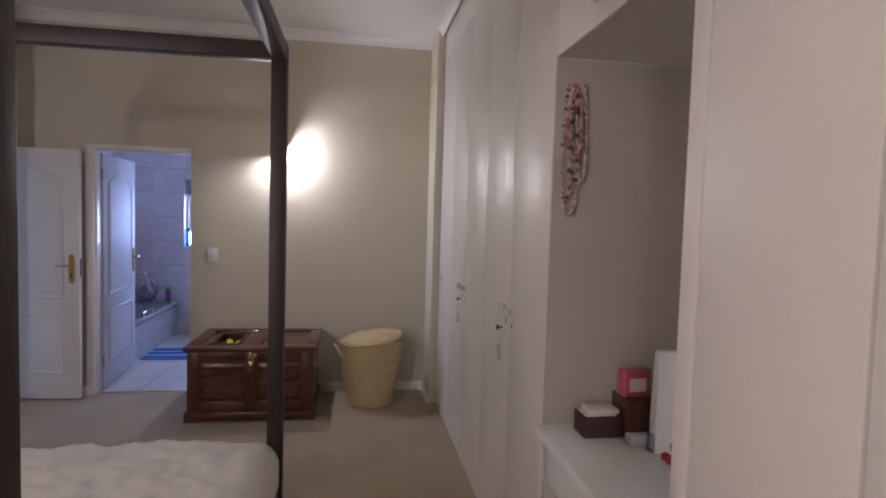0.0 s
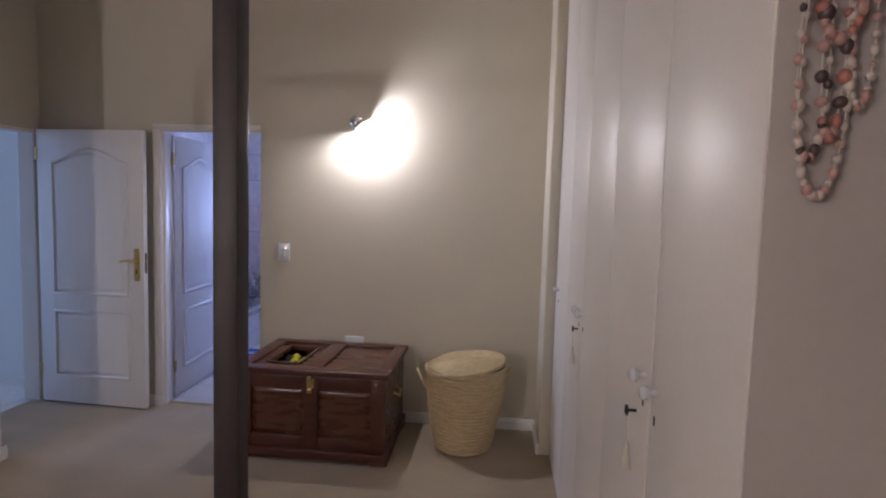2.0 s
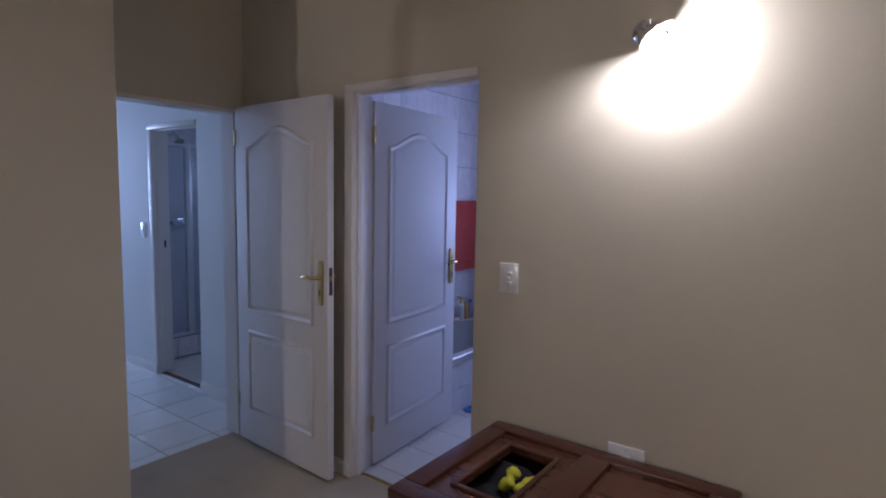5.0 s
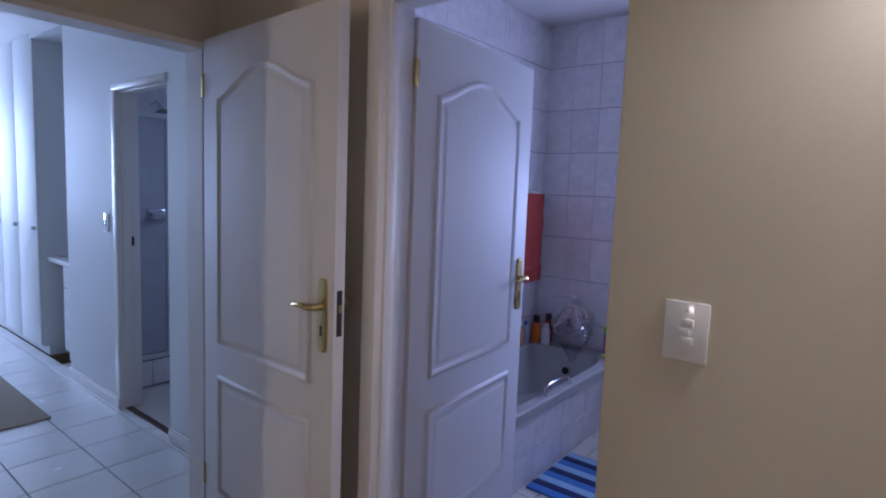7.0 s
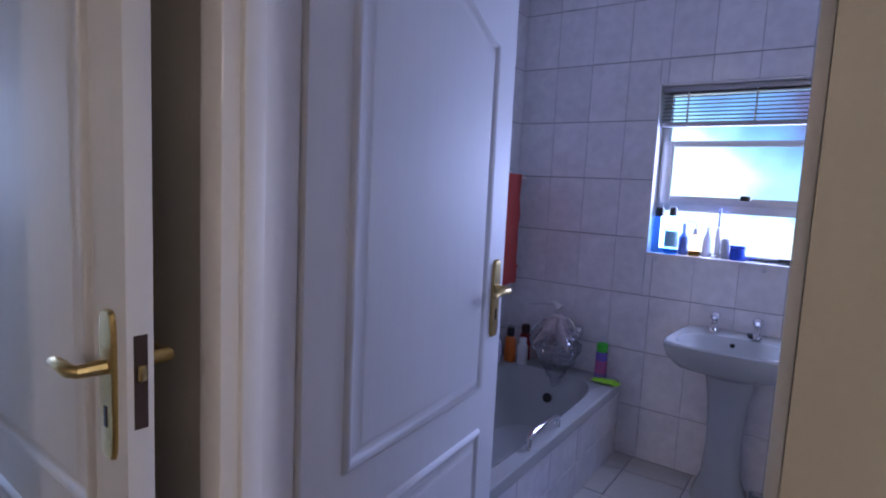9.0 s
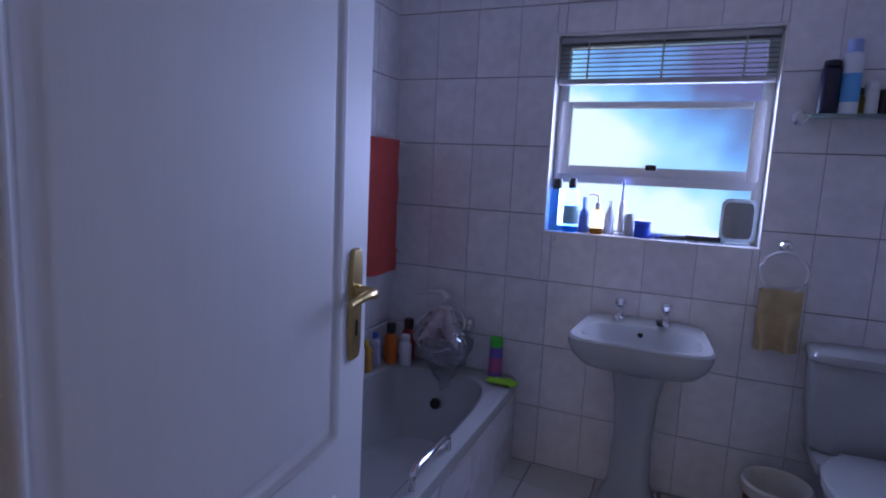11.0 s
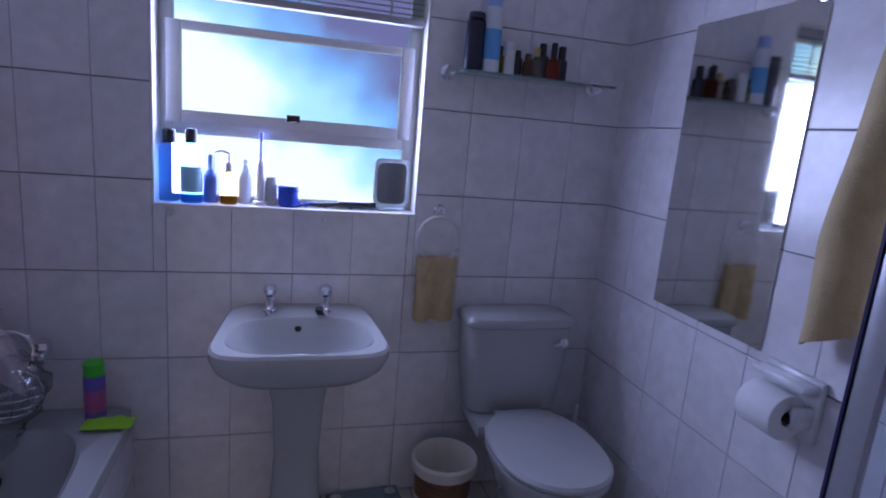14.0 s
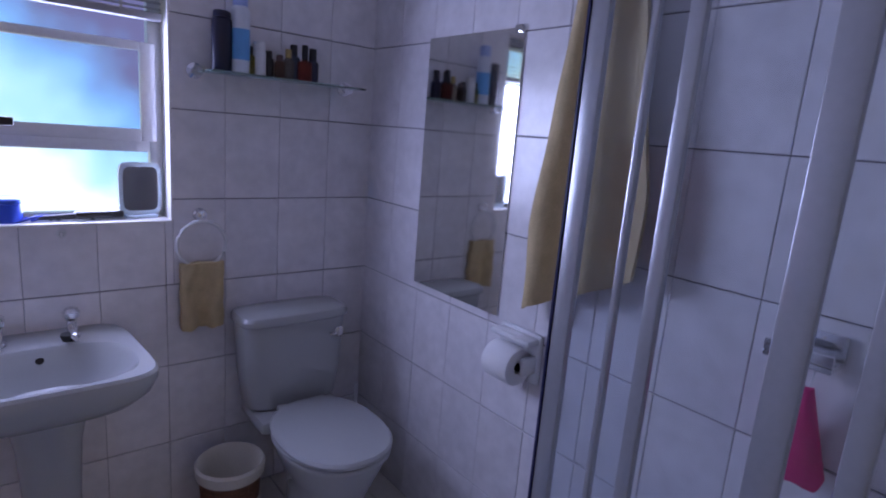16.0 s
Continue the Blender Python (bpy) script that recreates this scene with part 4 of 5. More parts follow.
ns.inputs["Scale"].default_value = 2.4
ns.inputs["Detail"].default_value = 5
across, up_z, total = nn.new("ShaderNodeMath"), nn.new("ShaderNodeMath"), nn.new("ShaderNodeMath")
across.operation, across.inputs[1].default_value = "MULTIPLY", 0.6
up_z.operation, up_z.inputs[1].default_value = "MULTIPLY_ADD", 0.8
total.operation, total.inputs[1].default_value = "MULTIPLY_ADD", 0.9
ll.new(tc.outputs["Object"], sp.inputs[0]), ll.new(tc.outputs["Object"], ns.inputs["Vector"])
ll.new(sp.outputs[0], across.inputs[0])
ll.new(sp.outputs[2], up_z.inputs[0]), ll.new(across.outputs[0], up_z.inputs[2])
ll.new(ns.outputs[0], total.inputs[0]), ll.new(up_z.outputs[0], total.inputs[2])
ra.color_ramp.elements[0].position, ra.color_ramp.elements[0].color = 0.30, (0.82, 0.94, 1.0, 1)
ra.color_ramp.elements[1].position, ra.color_ramp.elements[1].color = 0.92, (0.13, 0.13, 0.30, 1)
for position, colour in ((0.46, (0.40, 0.74, 1.0, 1)), (0.68, (0.18, 0.42, 0.92, 1))):
    e = ra.color_ramp.elements.new(position)
    e.color = colour
ll.new(total.outputs[0], ra.inputs[0]), ll.new(ra.outputs[0], bb.inputs["Emission Color"])
bb.inputs["Emission Strength"].default_value = 1.55
bd = structure("backdrop", boxes((-1.6, 1.6, -0.01, 0.01, -1.4, 1.4)), m, "bright blurred daylight outside the bathroom window", "backdrop")
bd.location = (-1.55, 8.5, 1.5)

# venetian blind
vb = thing("venetian_blind", "grey venetian blind drawn half way up", "blind", 0, 0, 0)
part("head_rail", boxes((WX0 + 0.012, WX1 - 0.012, 7.505, 7.54, WZ1 - 0.035, WZ1 - 0.008), bevel=0.003), SLATM, vb)
for i in range(8):
    z = 1.795 + i * 0.0185
    part("slat", loft(bmesh.new(), [[(x, 7.508, z - 0.006), (x, 7.522, z + 0.001), (x, 7.538, z + 0.005), (x, 7.538, z + 0.0056), (x, 7.522, z + 0.0016), (x, 7.508, z - 0.0054)] for x in (WX0 + 0.014, WX1 - 0.014)]), SLATM, vb)
part("bottom_rail", boxes((WX0 + 0.014, WX1 - 0.014, 7.506, 7.54, 1.757, 1.782), bevel=0.004), SLATM, vb)
for x in (-1.87, -1.57, -1.27):
    part("ladder_cord", boxes((x - 0.004, x + 0.004, 7.503, 7.5055, 1.76, WZ1 - 0.03)), SLATM, vb)


# bath
def bathtub():
    b = thing("bathtub", "white bathtub built in behind a tiled panel", "bathtub", 0, 0, 0)
    x0, x1, y0, y1 = BATH_W + 0.008, -2.06, 5.72, BATH_N - 0.008
    cx, cy, a, d = (x0 + x1) / 2, (y0 + y1) / 2, (x1 - x0) / 2, (y1 - y0) / 2
    rings = [oval(cx, cy, a, d, 0.36, 18, 72), oval(cx, cy, a, d, 0.408, 18, 72), oval(cx, cy, a - 0.006, d - 0.006, 0.415, 18, 72),
             oval(cx, cy, a - 0.062, d - 0.10, 0.414, 4.5, 72), oval(cx, cy, a - 0.075, d - 0.115, 0.404, 4.5, 72),
             oval(cx, cy, a - 0.095, d - 0.16, 0.25, 4, 72), oval(cx, cy, a - 0.125, d - 0.22, 0.10, 3.4, 72), oval(cx, cy, a - 0.19, d - 0.32, 0.065, 3, 72), oval(cx, cy, 0.02, 0.05, 0.06, 2, 72)]
    part("tub", loft(bmesh.new(), rings, False, True), SANI, b)
    part("front_panel", boxes((x1 - 0.05, x1 - 0.022, y0, y1, 0, 0.36)), GROUT, b)
    k = 0
    pan = [o for o in b.children if o.name.startswith("front_panel")][0]
    y = y1
    while y > y0 + 0.01:
        yy = max(y0, y - 0.30)
        for z0, z1 in ((0.002, 0.17), (0.173, 0.358)):
            part("tile", boxes((x1 - 0.022, x1 - 0.016, yy + 0.0015, y - 0.0015, z0, z1), bevel=0.0015), TILE, pan, smooth=False)
        y = yy
    part("end_panel", boxes((x0, x1 - 0.052, y0, y0 + 0.02, 0, 0.36)), TILE, b)
    bm = lathe(bmesh.new(), [(0.026, 0), (0.026, 0.004), (0.01, 0.006)], n=16)
    bmesh.ops.transform(bm, matrix=Matrix.Translation((cx, y1 - 0.178, 0.27)) @ Euler((radians(72), 0, 0)).to_matrix().to_4x4(), verts=bm.verts)
    part("overflow", bm, BLACKM, b, "dark overflow hole")
    g = tube(bmesh.new(), [(x1 - 0.03, 6.38, 0.414), (x1 - 0.032, 6.385, 0.455), (x1 - 0.035, 6.42, 0.468), (x1 - 0.035, 6.62, 0.468), (x1 - 0.032, 6.655, 0.455), (x1 - 0.03, 6.66, 0.414)], 0.011, 10)
    part("grab_handle", g, CHROME, b, "chrome grab handle")


bathtub()
tp = thing("bath_mixer", "chrome bath mixer tap on the wall", "tap", -2.40, BATH_N - 0.006, 0.62)
bm = tube(bmesh.new(), [(-0.075, 0, 0), (-0.075, -0.05, 0)], 0.022, 12)
tube(bm, [(0.075, 0, 0), (0.075, -0.05, 0)], 0.022, 12)
tube(bm, [(-0.10, -0.06, 0), (0.10, -0.06, 0)], 0.024, 14)
part("body", bm, CHROME, tp)
part("spout", tube(bmesh.new(), [(0, -0.07, 0), (0, -0.12, -0.01), (0, -0.16, -0.05)], 0.014, 10), CHROME, tp)
for s in (-1, 1):
    part("handle", lathe(bmesh.new(), [(0.012, 0.02), (0.026, 0.03), (0.026, 0.05), (0.012, 0.058)], s * 0.09, -0.06, 8), CHROME, tp)
part("hand_shower", tube(bmesh.new(), [(-0.22, -0.06, 0.135), (-0.12, -0.06, 0.155), (-0.06, -0.06, 0.16), (-0.03, -0.06, 0.13)], [0.006, 0.012, 0.016, 0.03], 10), PORC, tp, "white hand shower on its rest")
hp = [(-0.05 + 0.13 * math.sin(a * 0.35), -0.10 - 0.02 * math.sin(a * 0.7), -0.02 - 0.115 * math.cos(a * 0.35 + 0.4)) for a in range(19)]
part("hose", tube(bmesh.new(), hp, 0.0065, 8), CHROME, tp, "chrome flexible hose")
wb = thing("wire_caddy", "round chrome wire basket hanging at the bath tap", "wire basket", -2.40, BATH_N - 0.14, 0.535)
for k in range(9):
    r = 0.115 * math.sin(math.pi * (k + 1) / 10)
    zz = 0.09 * math.cos(math.pi * (k + 1) / 10)
    part("wire", tube(bmesh.new(), [(r * math.cos(a * 0.3142), r * 0.62 * math.sin(a * 0.3142), zz) for a in range(20)], 0.0024, 5, True), CHROME, wb)
for k in range(6):
    an = k * math.pi / 6
    part("wire", tube(bmesh.new(), [(0.115 * math.sin(a * 0.3142) * math.cos(an), 0.07 * math.sin(a * 0.3142) * math.sin(an), 0.09 * math.cos(a * 0.3142)) for a in range(20)], 0.0024, 5, True), CHROME, wb)


def drape(name, label, category, x, y, z, w, h, material, folds=3, depth=0.02, skew=0.0, rz=0, top=1.0, taper=0.0, thick=0.008, seed=0.0):
    """A hanging cloth: origin at the middle of its top, its face towards -y."""
    c = thing(name, label, category, x, y, z, rz)
    nx, nz = 36, 44
    bm = bmesh.new()
    sides = []
    for side in (-1, 1):
        g = []
        for j in range(nz + 1):
            v = j / nz
            ww = w * (top + (1 - top) * min(1.0, v * (1.0 + taper)) ** 0.75)
            row = []
            for i in range(nx + 1):
                u = i / nx - 0.5
                yy = depth * math.sin(u * folds * 2 * math.pi + 1.1 + seed) * (0.35 + 0.65 * v) + 0.010 * noise.noise(Vector((u * 5, v * 5, seed)))
                row.append(bm.verts.new((u * ww + 0.012 * v * noise.noise(Vector((u * 2, v * 3, seed + 3))), yy + side * thick / 2, -h * v - skew * u * v + 0.006 * noise.noise(Vector((u * 9, seed, 0))) * v)))
            g.append(row)
        sides.append(g)
    for g in sides:
        for a, b in zip(g, g[1:]):
            for i in range(nx):
                bm.faces.new((a[i], a[i + 1], b[i + 1], b[i]))
    p, q = sides
    for i in range(nx):
        bm.faces.new((p[0][i], q[0][i], q[0][i + 1], p[0][i + 1]))
        bm.faces.new((p[nz][i], p[nz][i + 1], q[nz][i + 1], q[nz][i]))
    for j in range(nz):
        bm.faces.new((p[j][0], p[j + 1][0], q[j + 1][0], q[j][0]))
        bm.faces.new((p[j][nx], q[j][nx], q[j + 1][nx], p[j + 1][nx]))
    bmesh.ops.recalc_face_normals(bm, faces=bm.faces)
    part("cloth", bm, material, c)
    return c


# plastic bag thrown over the basket
bm = bmesh.new()
bmesh.ops.create_grid(bm, x_segments=44, y_segments=44, size=0.12)
for v in bm.verts:
    a, r = math.atan2(v.co.y, v.co.x), v.co.length
    fold = 0.5 + 0.5 * math.sin(5 * a + 0.6)
    drop = max(0.0, r - 0.035)
    v.co.z = 0.115 - 0.10 * r - (0.95 + 0.25 * fold) * drop + 0.012 * noise.noise(v.co * 16) + 0.006 * noise.noise(v.co * 45)
    k = (0.55 + 0.35 * fold) if r > 0.04 else 0.95
    v.co.x, v.co.y = v.co.x * k + 0.25 * drop, v.co.y * k * 0.8
tagged(link("mesh_cloth", bm, CLOTH), "crumpled pale pink cloth draped over the wire basket", "cloth").matrix_basis = pose(-2.435, BATH_N - 0.13, 0.615, 0, 12, 10)
bm = bmesh.new()
bmesh.ops.create_icosphere(bm, subdivisions=5, radius=0.125)
for v in bm.verts:
    d = v.co.normalized()
    v.co.z *= 1.0 if v.co.z > 0 else 1.75
    pinch = 1.0 if v.co.z > 0 else max(0.18, 1 + v.co.z / 0.26)
    v.co.x, v.co.y = v.co.x * pinch, v.co.y * 0.68 * pinch
    ridge = abs(noise.noise(v.co * 18)) - 0.2
    v.co += d * (0.03 * ridge + 0.016 * abs(noise.noise(v.co * 40)) + 0.006 * noise.noise(v.co * 90))
pb = tagged(link("plastic_bag", bm, PLASTICBAG), "clear crinkled plastic bag round the bath basket", "plastic bag")
pb.location = (-2.40, BATH_N - 0.14, 0.54)

# rail and towel over the bath
tr = thing("towel_rail", "white towel rail over the bath", "towel rail", BATH_W, 0, 0)
part("rail", tube(bmesh.new(), [(0.075, 6.45, 1.475), (0.075, 7.43, 1.475)], 0.009, 10), PORC, tr)
for y in (6.55, 7.30):
    part("bracket", tube(bmesh.new(), [(0.004, y, 1.50), (0.04, y, 1.50), (0.075, y, 1.48)], [0.022, 0.014, 0.013], 10), PORC, tr)
drape("bath_towel", "dark red terry bath towel on the rail", "towel", BATH_W + 0.075, 7.06, 1.492, 0.60, 0.62, RED, 2, 0.006, 0.0, 90, thick=0.034)
tw = [o for o in scene.objects if o.name.startswith("bath_towel")][0]
part("woven_border", boxes((-0.302, 0.302, -0.0235, 0.0235, -0.535, -0.515), bevel=0.003), RED, tw)

# bottles on the bath rim
RIM = 0.415
b = bottle("pump_bottle", "pale pump bottle with a yellow pump on the bath rim", -2.712, 7.07, RIM, 0.034, 0.17, plain(0.62, 0.62, 0.60), plain(0.6, 0.5, 0.05), 0.02, 0.014, group="bath bottles")
pump_head(b, 0.17, plain(0.6, 0.5, 0.05))
bottle("shampoo_bottle", "amber yellow shampoo bottle on the bath rim", -2.722, 7.16, RIM, 0.030, 0.15, plain(0.62, 0.33, 0.05), plain(0.6, 0.45, 0.05), 0.02, group="bath bottles", flat=0.7)
bottle("shampoo_bottle", "pale lilac shampoo bottle with blue cap", -2.725, 7.25, RIM, 0.028, 0.165, plain(0.5, 0.5, 0.62), plain(0.05, 0.1, 0.4), 0.03, group="bath bottles", flat=0.7)
bottle("shampoo_bottle", "orange shampoo bottle with a black cap", -2.68, 7.325, RIM, 0.034, 0.20, plain(0.72, 0.17, 0.02), plain(0.02, 0.02, 0.02), 0.05, 0.022, group="bath bottles", flat=0.7)
bottle("shampoo_bottle", "dark red shampoo bottle at the back of the rim", -2.63, 7.415, RIM, 0.034, 0.21, plain(0.35, 0.03, 0.03), plain(0.05, 0.02, 0.02), 0.05, 0.024, group="bath bottles", flat=0.7)
bottle("shampoo_bottle", "plain white rounded lotion bottle on the rim", -2.605, 7.335, RIM, 0.032, 0.15, plain(0.75, 0.75, 0.76), plain(0.75, 0.75, 0.76), 0.03, 0.022, group="bath bottles", flat=0.75)
carton("soap_carton", "small white and blue carton on the bath rim", -2.715, 6.90, RIM, 0.075, 0.045, 0.10, plain(0.65, 0.68, 0.72), 85, plain(0.08, 0.25, 0.65), "carton")
carton("soap_bar", "pale pink soap bar on the bath rim", -2.71, 6.985, RIM, 0.07, 0.04, 0.03, plain(0.7, 0.5, 0.48), 80, None, "soap")
bottle("spray_can", "purple cleaning can with a bright green cap", -2.165, 7.395, RIM, 0.031, 0.195, plain(0.16, 0.10, 0.45), plain(0.06, 0.55, 0.04), 0.045, 0.030, 0.05, band=plain(0.45, 0.10, 0.28))
bm = bmesh.new()
bmesh.ops.create_grid(bm, x_segments=20, y_segments=12, size=0.07)
for v in bm.verts:
    v.co.y *= 0.55
    v.co.x += 0.012 * noise.noise(v.co * 30)
    v.co.z = 0.012 + 0.010 * noise.noise(v.co * 26)
tagged(link("cleaning_cloth", bm, plain(0.30, 0.62, 0.03, 0.9)), "bright green cleaning cloth on the bath rim", "cloth").location = (-2.11, 7.33, RIM + 0.002)
br = thing("scrub_brush", "blue plastic scrubbing brush lying in the bath", "brush", -2.20, 6.36, 0.30, 60)
part("back", boxes((-0.075, 0.075, -0.028, 0.028, 0.02, 0.045), bevel=0.012), plain(0.03, 0.16, 0.55), br)
part("bristles", boxes((-0.065, 0.065, -0.022, 0.022, -0.01, 0.02), bevel=0.003), plain(0.02, 0.03, 0.06, 0.9), br)
br.location = (-2.27, 6.80, 0.10)


# basin
def basin():
    b = thing("pedestal_basin", "white porcelain pedestal wash basin", "basin", -1.535, 7.235, 0)
    yb = BATH_N - 0.008 - 7.235
    def ring(a, d, z, p=5.5, cy=0.0, taper=0.08):
        return [(x, min(y, yb), z) for x, y, z in oval(0, cy, a, d, z, p, 64, taper)]
    rings = [ring(0.10, 0.09, 0.60, 2.5, 0.06, 0), ring(0.15, 0.13, 0.625, 2.6, 0.04, 0), ring(0.215, 0.205, 0.66, 3.2, 0.01), ring(0.238, 0.238, 0.705, 4), ring(0.245, 0.247, 0.75), ring(0.244, 0.247, 0.770), ring(0.237, 0.240, 0.778),
             ring(0.214, 0.158, 0.772, 3.0, -0.055, 0.04), ring(0.205, 0.150, 0.762, 3.0, -0.055, 0.04), ring(0.18, 0.13, 0.715, 2.5, -0.05, 0), ring(0.13, 0.09, 0.665, 2.2, -0.04, 0), ring(0.03, 0.03, 0.65, 2, -0.03, 0)]
    part("bowl", loft(bmesh.new(), rings, True, True), SANI, b)
    rings = [oval(0, 0.08, a, d, z, 2.6, 40) for a, d, z in ((0.12, 0.10, 0), (0.118, 0.098, 0.03), (0.085, 0.075, 0.12), (0.075, 0.07, 0.30), (0.085, 0.075, 0.48), (0.11, 0.09, 0.62))]
    part("pedestal", loft(bmesh.new(), rings), SANI, b)
    bm = lathe(bmesh.new(), [(0.011, 0), (0.011, 0.002), (0.002, 0.003)], n=14)
    bmesh.ops.transform(bm, matrix=Matrix.Translation((-0.008, 0.088, 0.738)) @ Euler((radians(62), 0, 0)).to_matrix().to_4x4(), verts=bm.verts)
    part("overflow", bm, BLACKM, b, "dark overflow hole")
    part("drain", lathe(bmesh.new(), [(0.022, 0.651), (0.02, 0.654), (0.005, 0.653)], 0, -0.03, 16), CHROME, b)
    return b


basin()
for x in (-1.635, -1.455):
    t = thing("basin_tap", "chrome pillar tap on the basin", "tap", x, 7.385, 0.777, group="basin taps")
    part("body", lathe(bmesh.new(), [(0.022, 0), (0.021, 0.008), (0.014, 0.014), (0.013, 0.05), (0.016, 0.055)], n=16), CHROME, t)
    part("spout", tube(bmesh.new(), [(0, 0, 0.035), (0, -0.035, 0.04), (0, -0.075, 0.025), (0, -0.08, 0.012)], [0.012, 0.012, 0.011, 0.010], 10), CHROME, t)
    part("handle", lathe(bmesh.new(), [(0.010, 0.055), (0.022, 0.064), (0.024, 0.08), (0.016, 0.092), (0.004, 0.095)], n=10), CHROME, t)

pg = thing("basin_plug", "black rubber plug on a chain at the basin tap", "plug", -1.468, 7.335, 0.785)
part("stopper", lathe(bmesh.new(), [(0.017, 0), (0.022, 0.012), (0.022, 0.020), (0.006, 0.024)], n=18), BLK_RUBBER, pg)
part("chain", tube(bmesh.new(), [(0, 0, 0.022), (0.006, 0.025, 0.02), (0.012, 0.045, 0.004)], 0.002, 6), CHROME, pg)


# toilet
def toilet():
    t = thing("toilet", "white close-coupled toilet with the lid down", "toilet", -0.748, 7.48, 0)
    rings = [[(x, min(y, -0.012), z) for x, y, z in oval(0, -0.10, a, d, z, p, 44)] for a, d, z, p in ((0.165, 0.078, 0.405, 4), (0.175, 0.085, 0.415, 4.5), (0.193, 0.09, 0.55, 5), (0.203, 0.092, 0.735, 5), (0.201, 0.09, 0.74, 5))]
    cist = part("cistern", loft(bmesh.new(), rings), SANI, t)
    rings = [[(x, min(y, -0.010), z) for x, y, z in oval(0, -0.104, a, d, z, p, 44)] for a, d, z, p in ((0.208, 0.098, 0.742, 5), (0.213, 0.104, 0.748, 5), (0.213, 0.104, 0.764, 5), (0.206, 0.098, 0.777, 4.5), (0.17, 0.07, 0.787, 4), (0.09, 0.03, 0.79, 3))]
    part("cistern_lid", loft(bmesh.new(), rings), SANI, cist)
    bm = lathe(bmesh.new(), [(0.010, 0), (0.010, 0.012), (0.019, 0.017), (0.020, 0.026), (0.013, 0.032), (0.002, 0.034)], n=18)
    bmesh.ops.transform(bm, matrix=Matrix.Translation((0.150, -0.190, 0.69)) @ Euler((radians(90), 0, 0)).to_matrix().to_4x4(), verts=bm.verts)
    tube(bm, [(0.150, -0.215, 0.69), (0.125, -0.218, 0.686), (0.110, -0.216, 0.684)], [0.007, 0.006, 0.005], 8)
    part("flush_lever", bm, CHROME, cist, "round chrome flush handle")
    rings = [oval(0, cy, a, d, z, p, 48) for cy, a, d, z, p in ((-0.40, 0.105, 0.19, 0, 2.6), (-0.40, 0.10, 0.185, 0.05, 2.6), (-0.40, 0.095, 0.18, 0.16, 2.5), (-0.43, 0.135, 0.215, 0.28, 2.3), (-0.445, 0.175, 0.235, 0.37, 2.2), (-0.445, 0.180, 0.24, 0.395, 2.2))]
    part("bowl", loft(bmesh.new(), rings), SANI, t)
    part("shelf", boxes((-0.17, 0.17, -0.26, -0.03, 0.35, 0.404), bevel=0.02), SANI, t)
    rings = [oval(0, -0.455, a, d, z, p, 48) for a, d, z, p in ((0.178, 0.232, 0.396, 2.3), (0.187, 0.242, 0.402, 2.3), (0.187, 0.242, 0.413, 2.3), (0.184, 0.24, 0.416, 2.3))]
    part("seat", loft(bmesh.new(), rings), SANI, t)
    rings = [oval(0, -0.455, a, d, z, p, 48, 0.0) for a, d, z, p in ((0.184, 0.239, 0.418, 2.3), (0.189, 0.245, 0.423, 2.3), (0.189, 0.245, 0.432, 2.3), (0.18, 0.236, 0.441, 2.3), (0.10, 0.14, 0.446, 2.2))]
    part("lid", loft(bmesh.new(), rings), SANI, t)
    for s in (-1, 1):
        part("hinge", boxes((s * 0.075 - 0.022, s * 0.075 + 0.022, -0.235, -0.205, 0.404, 0.436), bevel=0.006), SANI, t)
    part("pipe", tube(bmesh.new(), [(0.12, -0.02, 0.36), (0.17, -0.06, 0.37), (0.175, -0.10, 0.395)], 0.02, 10), BLACKM, t, "dark inlet elbow")


toilet()
tb = thing("toilet_brush", "white toilet brush in its holder", "toilet brush", -0.455, 7.36, 0)
part("holder", lathe(bmesh.new(), [(0.05, 0), (0.052, 0.1), (0.045, 0.12)], n=18), PORC, tb)
part("handle", tube(bmesh.new(), [(0, 0, 0.1), (0.005, 0, 0.40)], 0.009, 8), PORC, tb)

wbn = thing("waste_basket", "small brown wicker waste basket with a cream liner", "waste bin", -1.02, 7.25, 0)
prof = []
for k in range(16):
    f = k / 16
    r = 0.085 + 0.022 * f
    prof += [(r - 0.002, 0.27 * f), (r + 0.003, 0.27 * f + 0.006), (r + 0.003, 0.27 * f + 0.011)]
part("body", lathe(bmesh.new(), prof, n=36, cap1=False), RUSH, wbn)
part("band", lathe(bmesh.new(), [(0.1, 0.125), (0.105, 0.13), (0.105, 0.138), (0.1, 0.143)], n=36, cap0=False, cap1=False), LINER, wbn)
part("liner", lathe(bmesh.new(), [(0.112, 0.235), (0.117, 0.24), (0.119, 0.275), (0.112, 0.285), (0.104, 0.275), (0.09, 0.12), (0.02, 0.10)], n=36, cap0=False), LINER, wbn, "cream cloth liner folded over the rim")
scl = thing("bathroom_scale", "square glass bathroom scale on the floor", "scale", -1.27, 7.32, 0, 4)
part("plate", boxes((-0.14, 0.14, -0.14, 0.14, 0.018, 0.026), bevel=0.003), tint(0.55, 0.7, 0.75), scl)
for sx in (-1, 1):
    for sy in (-1, 1):
        part("foot", lathe(bmesh.new(), [(0.022, 0), (0.022, 0.028), (0.015, 0.031)], sx * 0.105, sy * 0.105, 14), CHROME, scl)

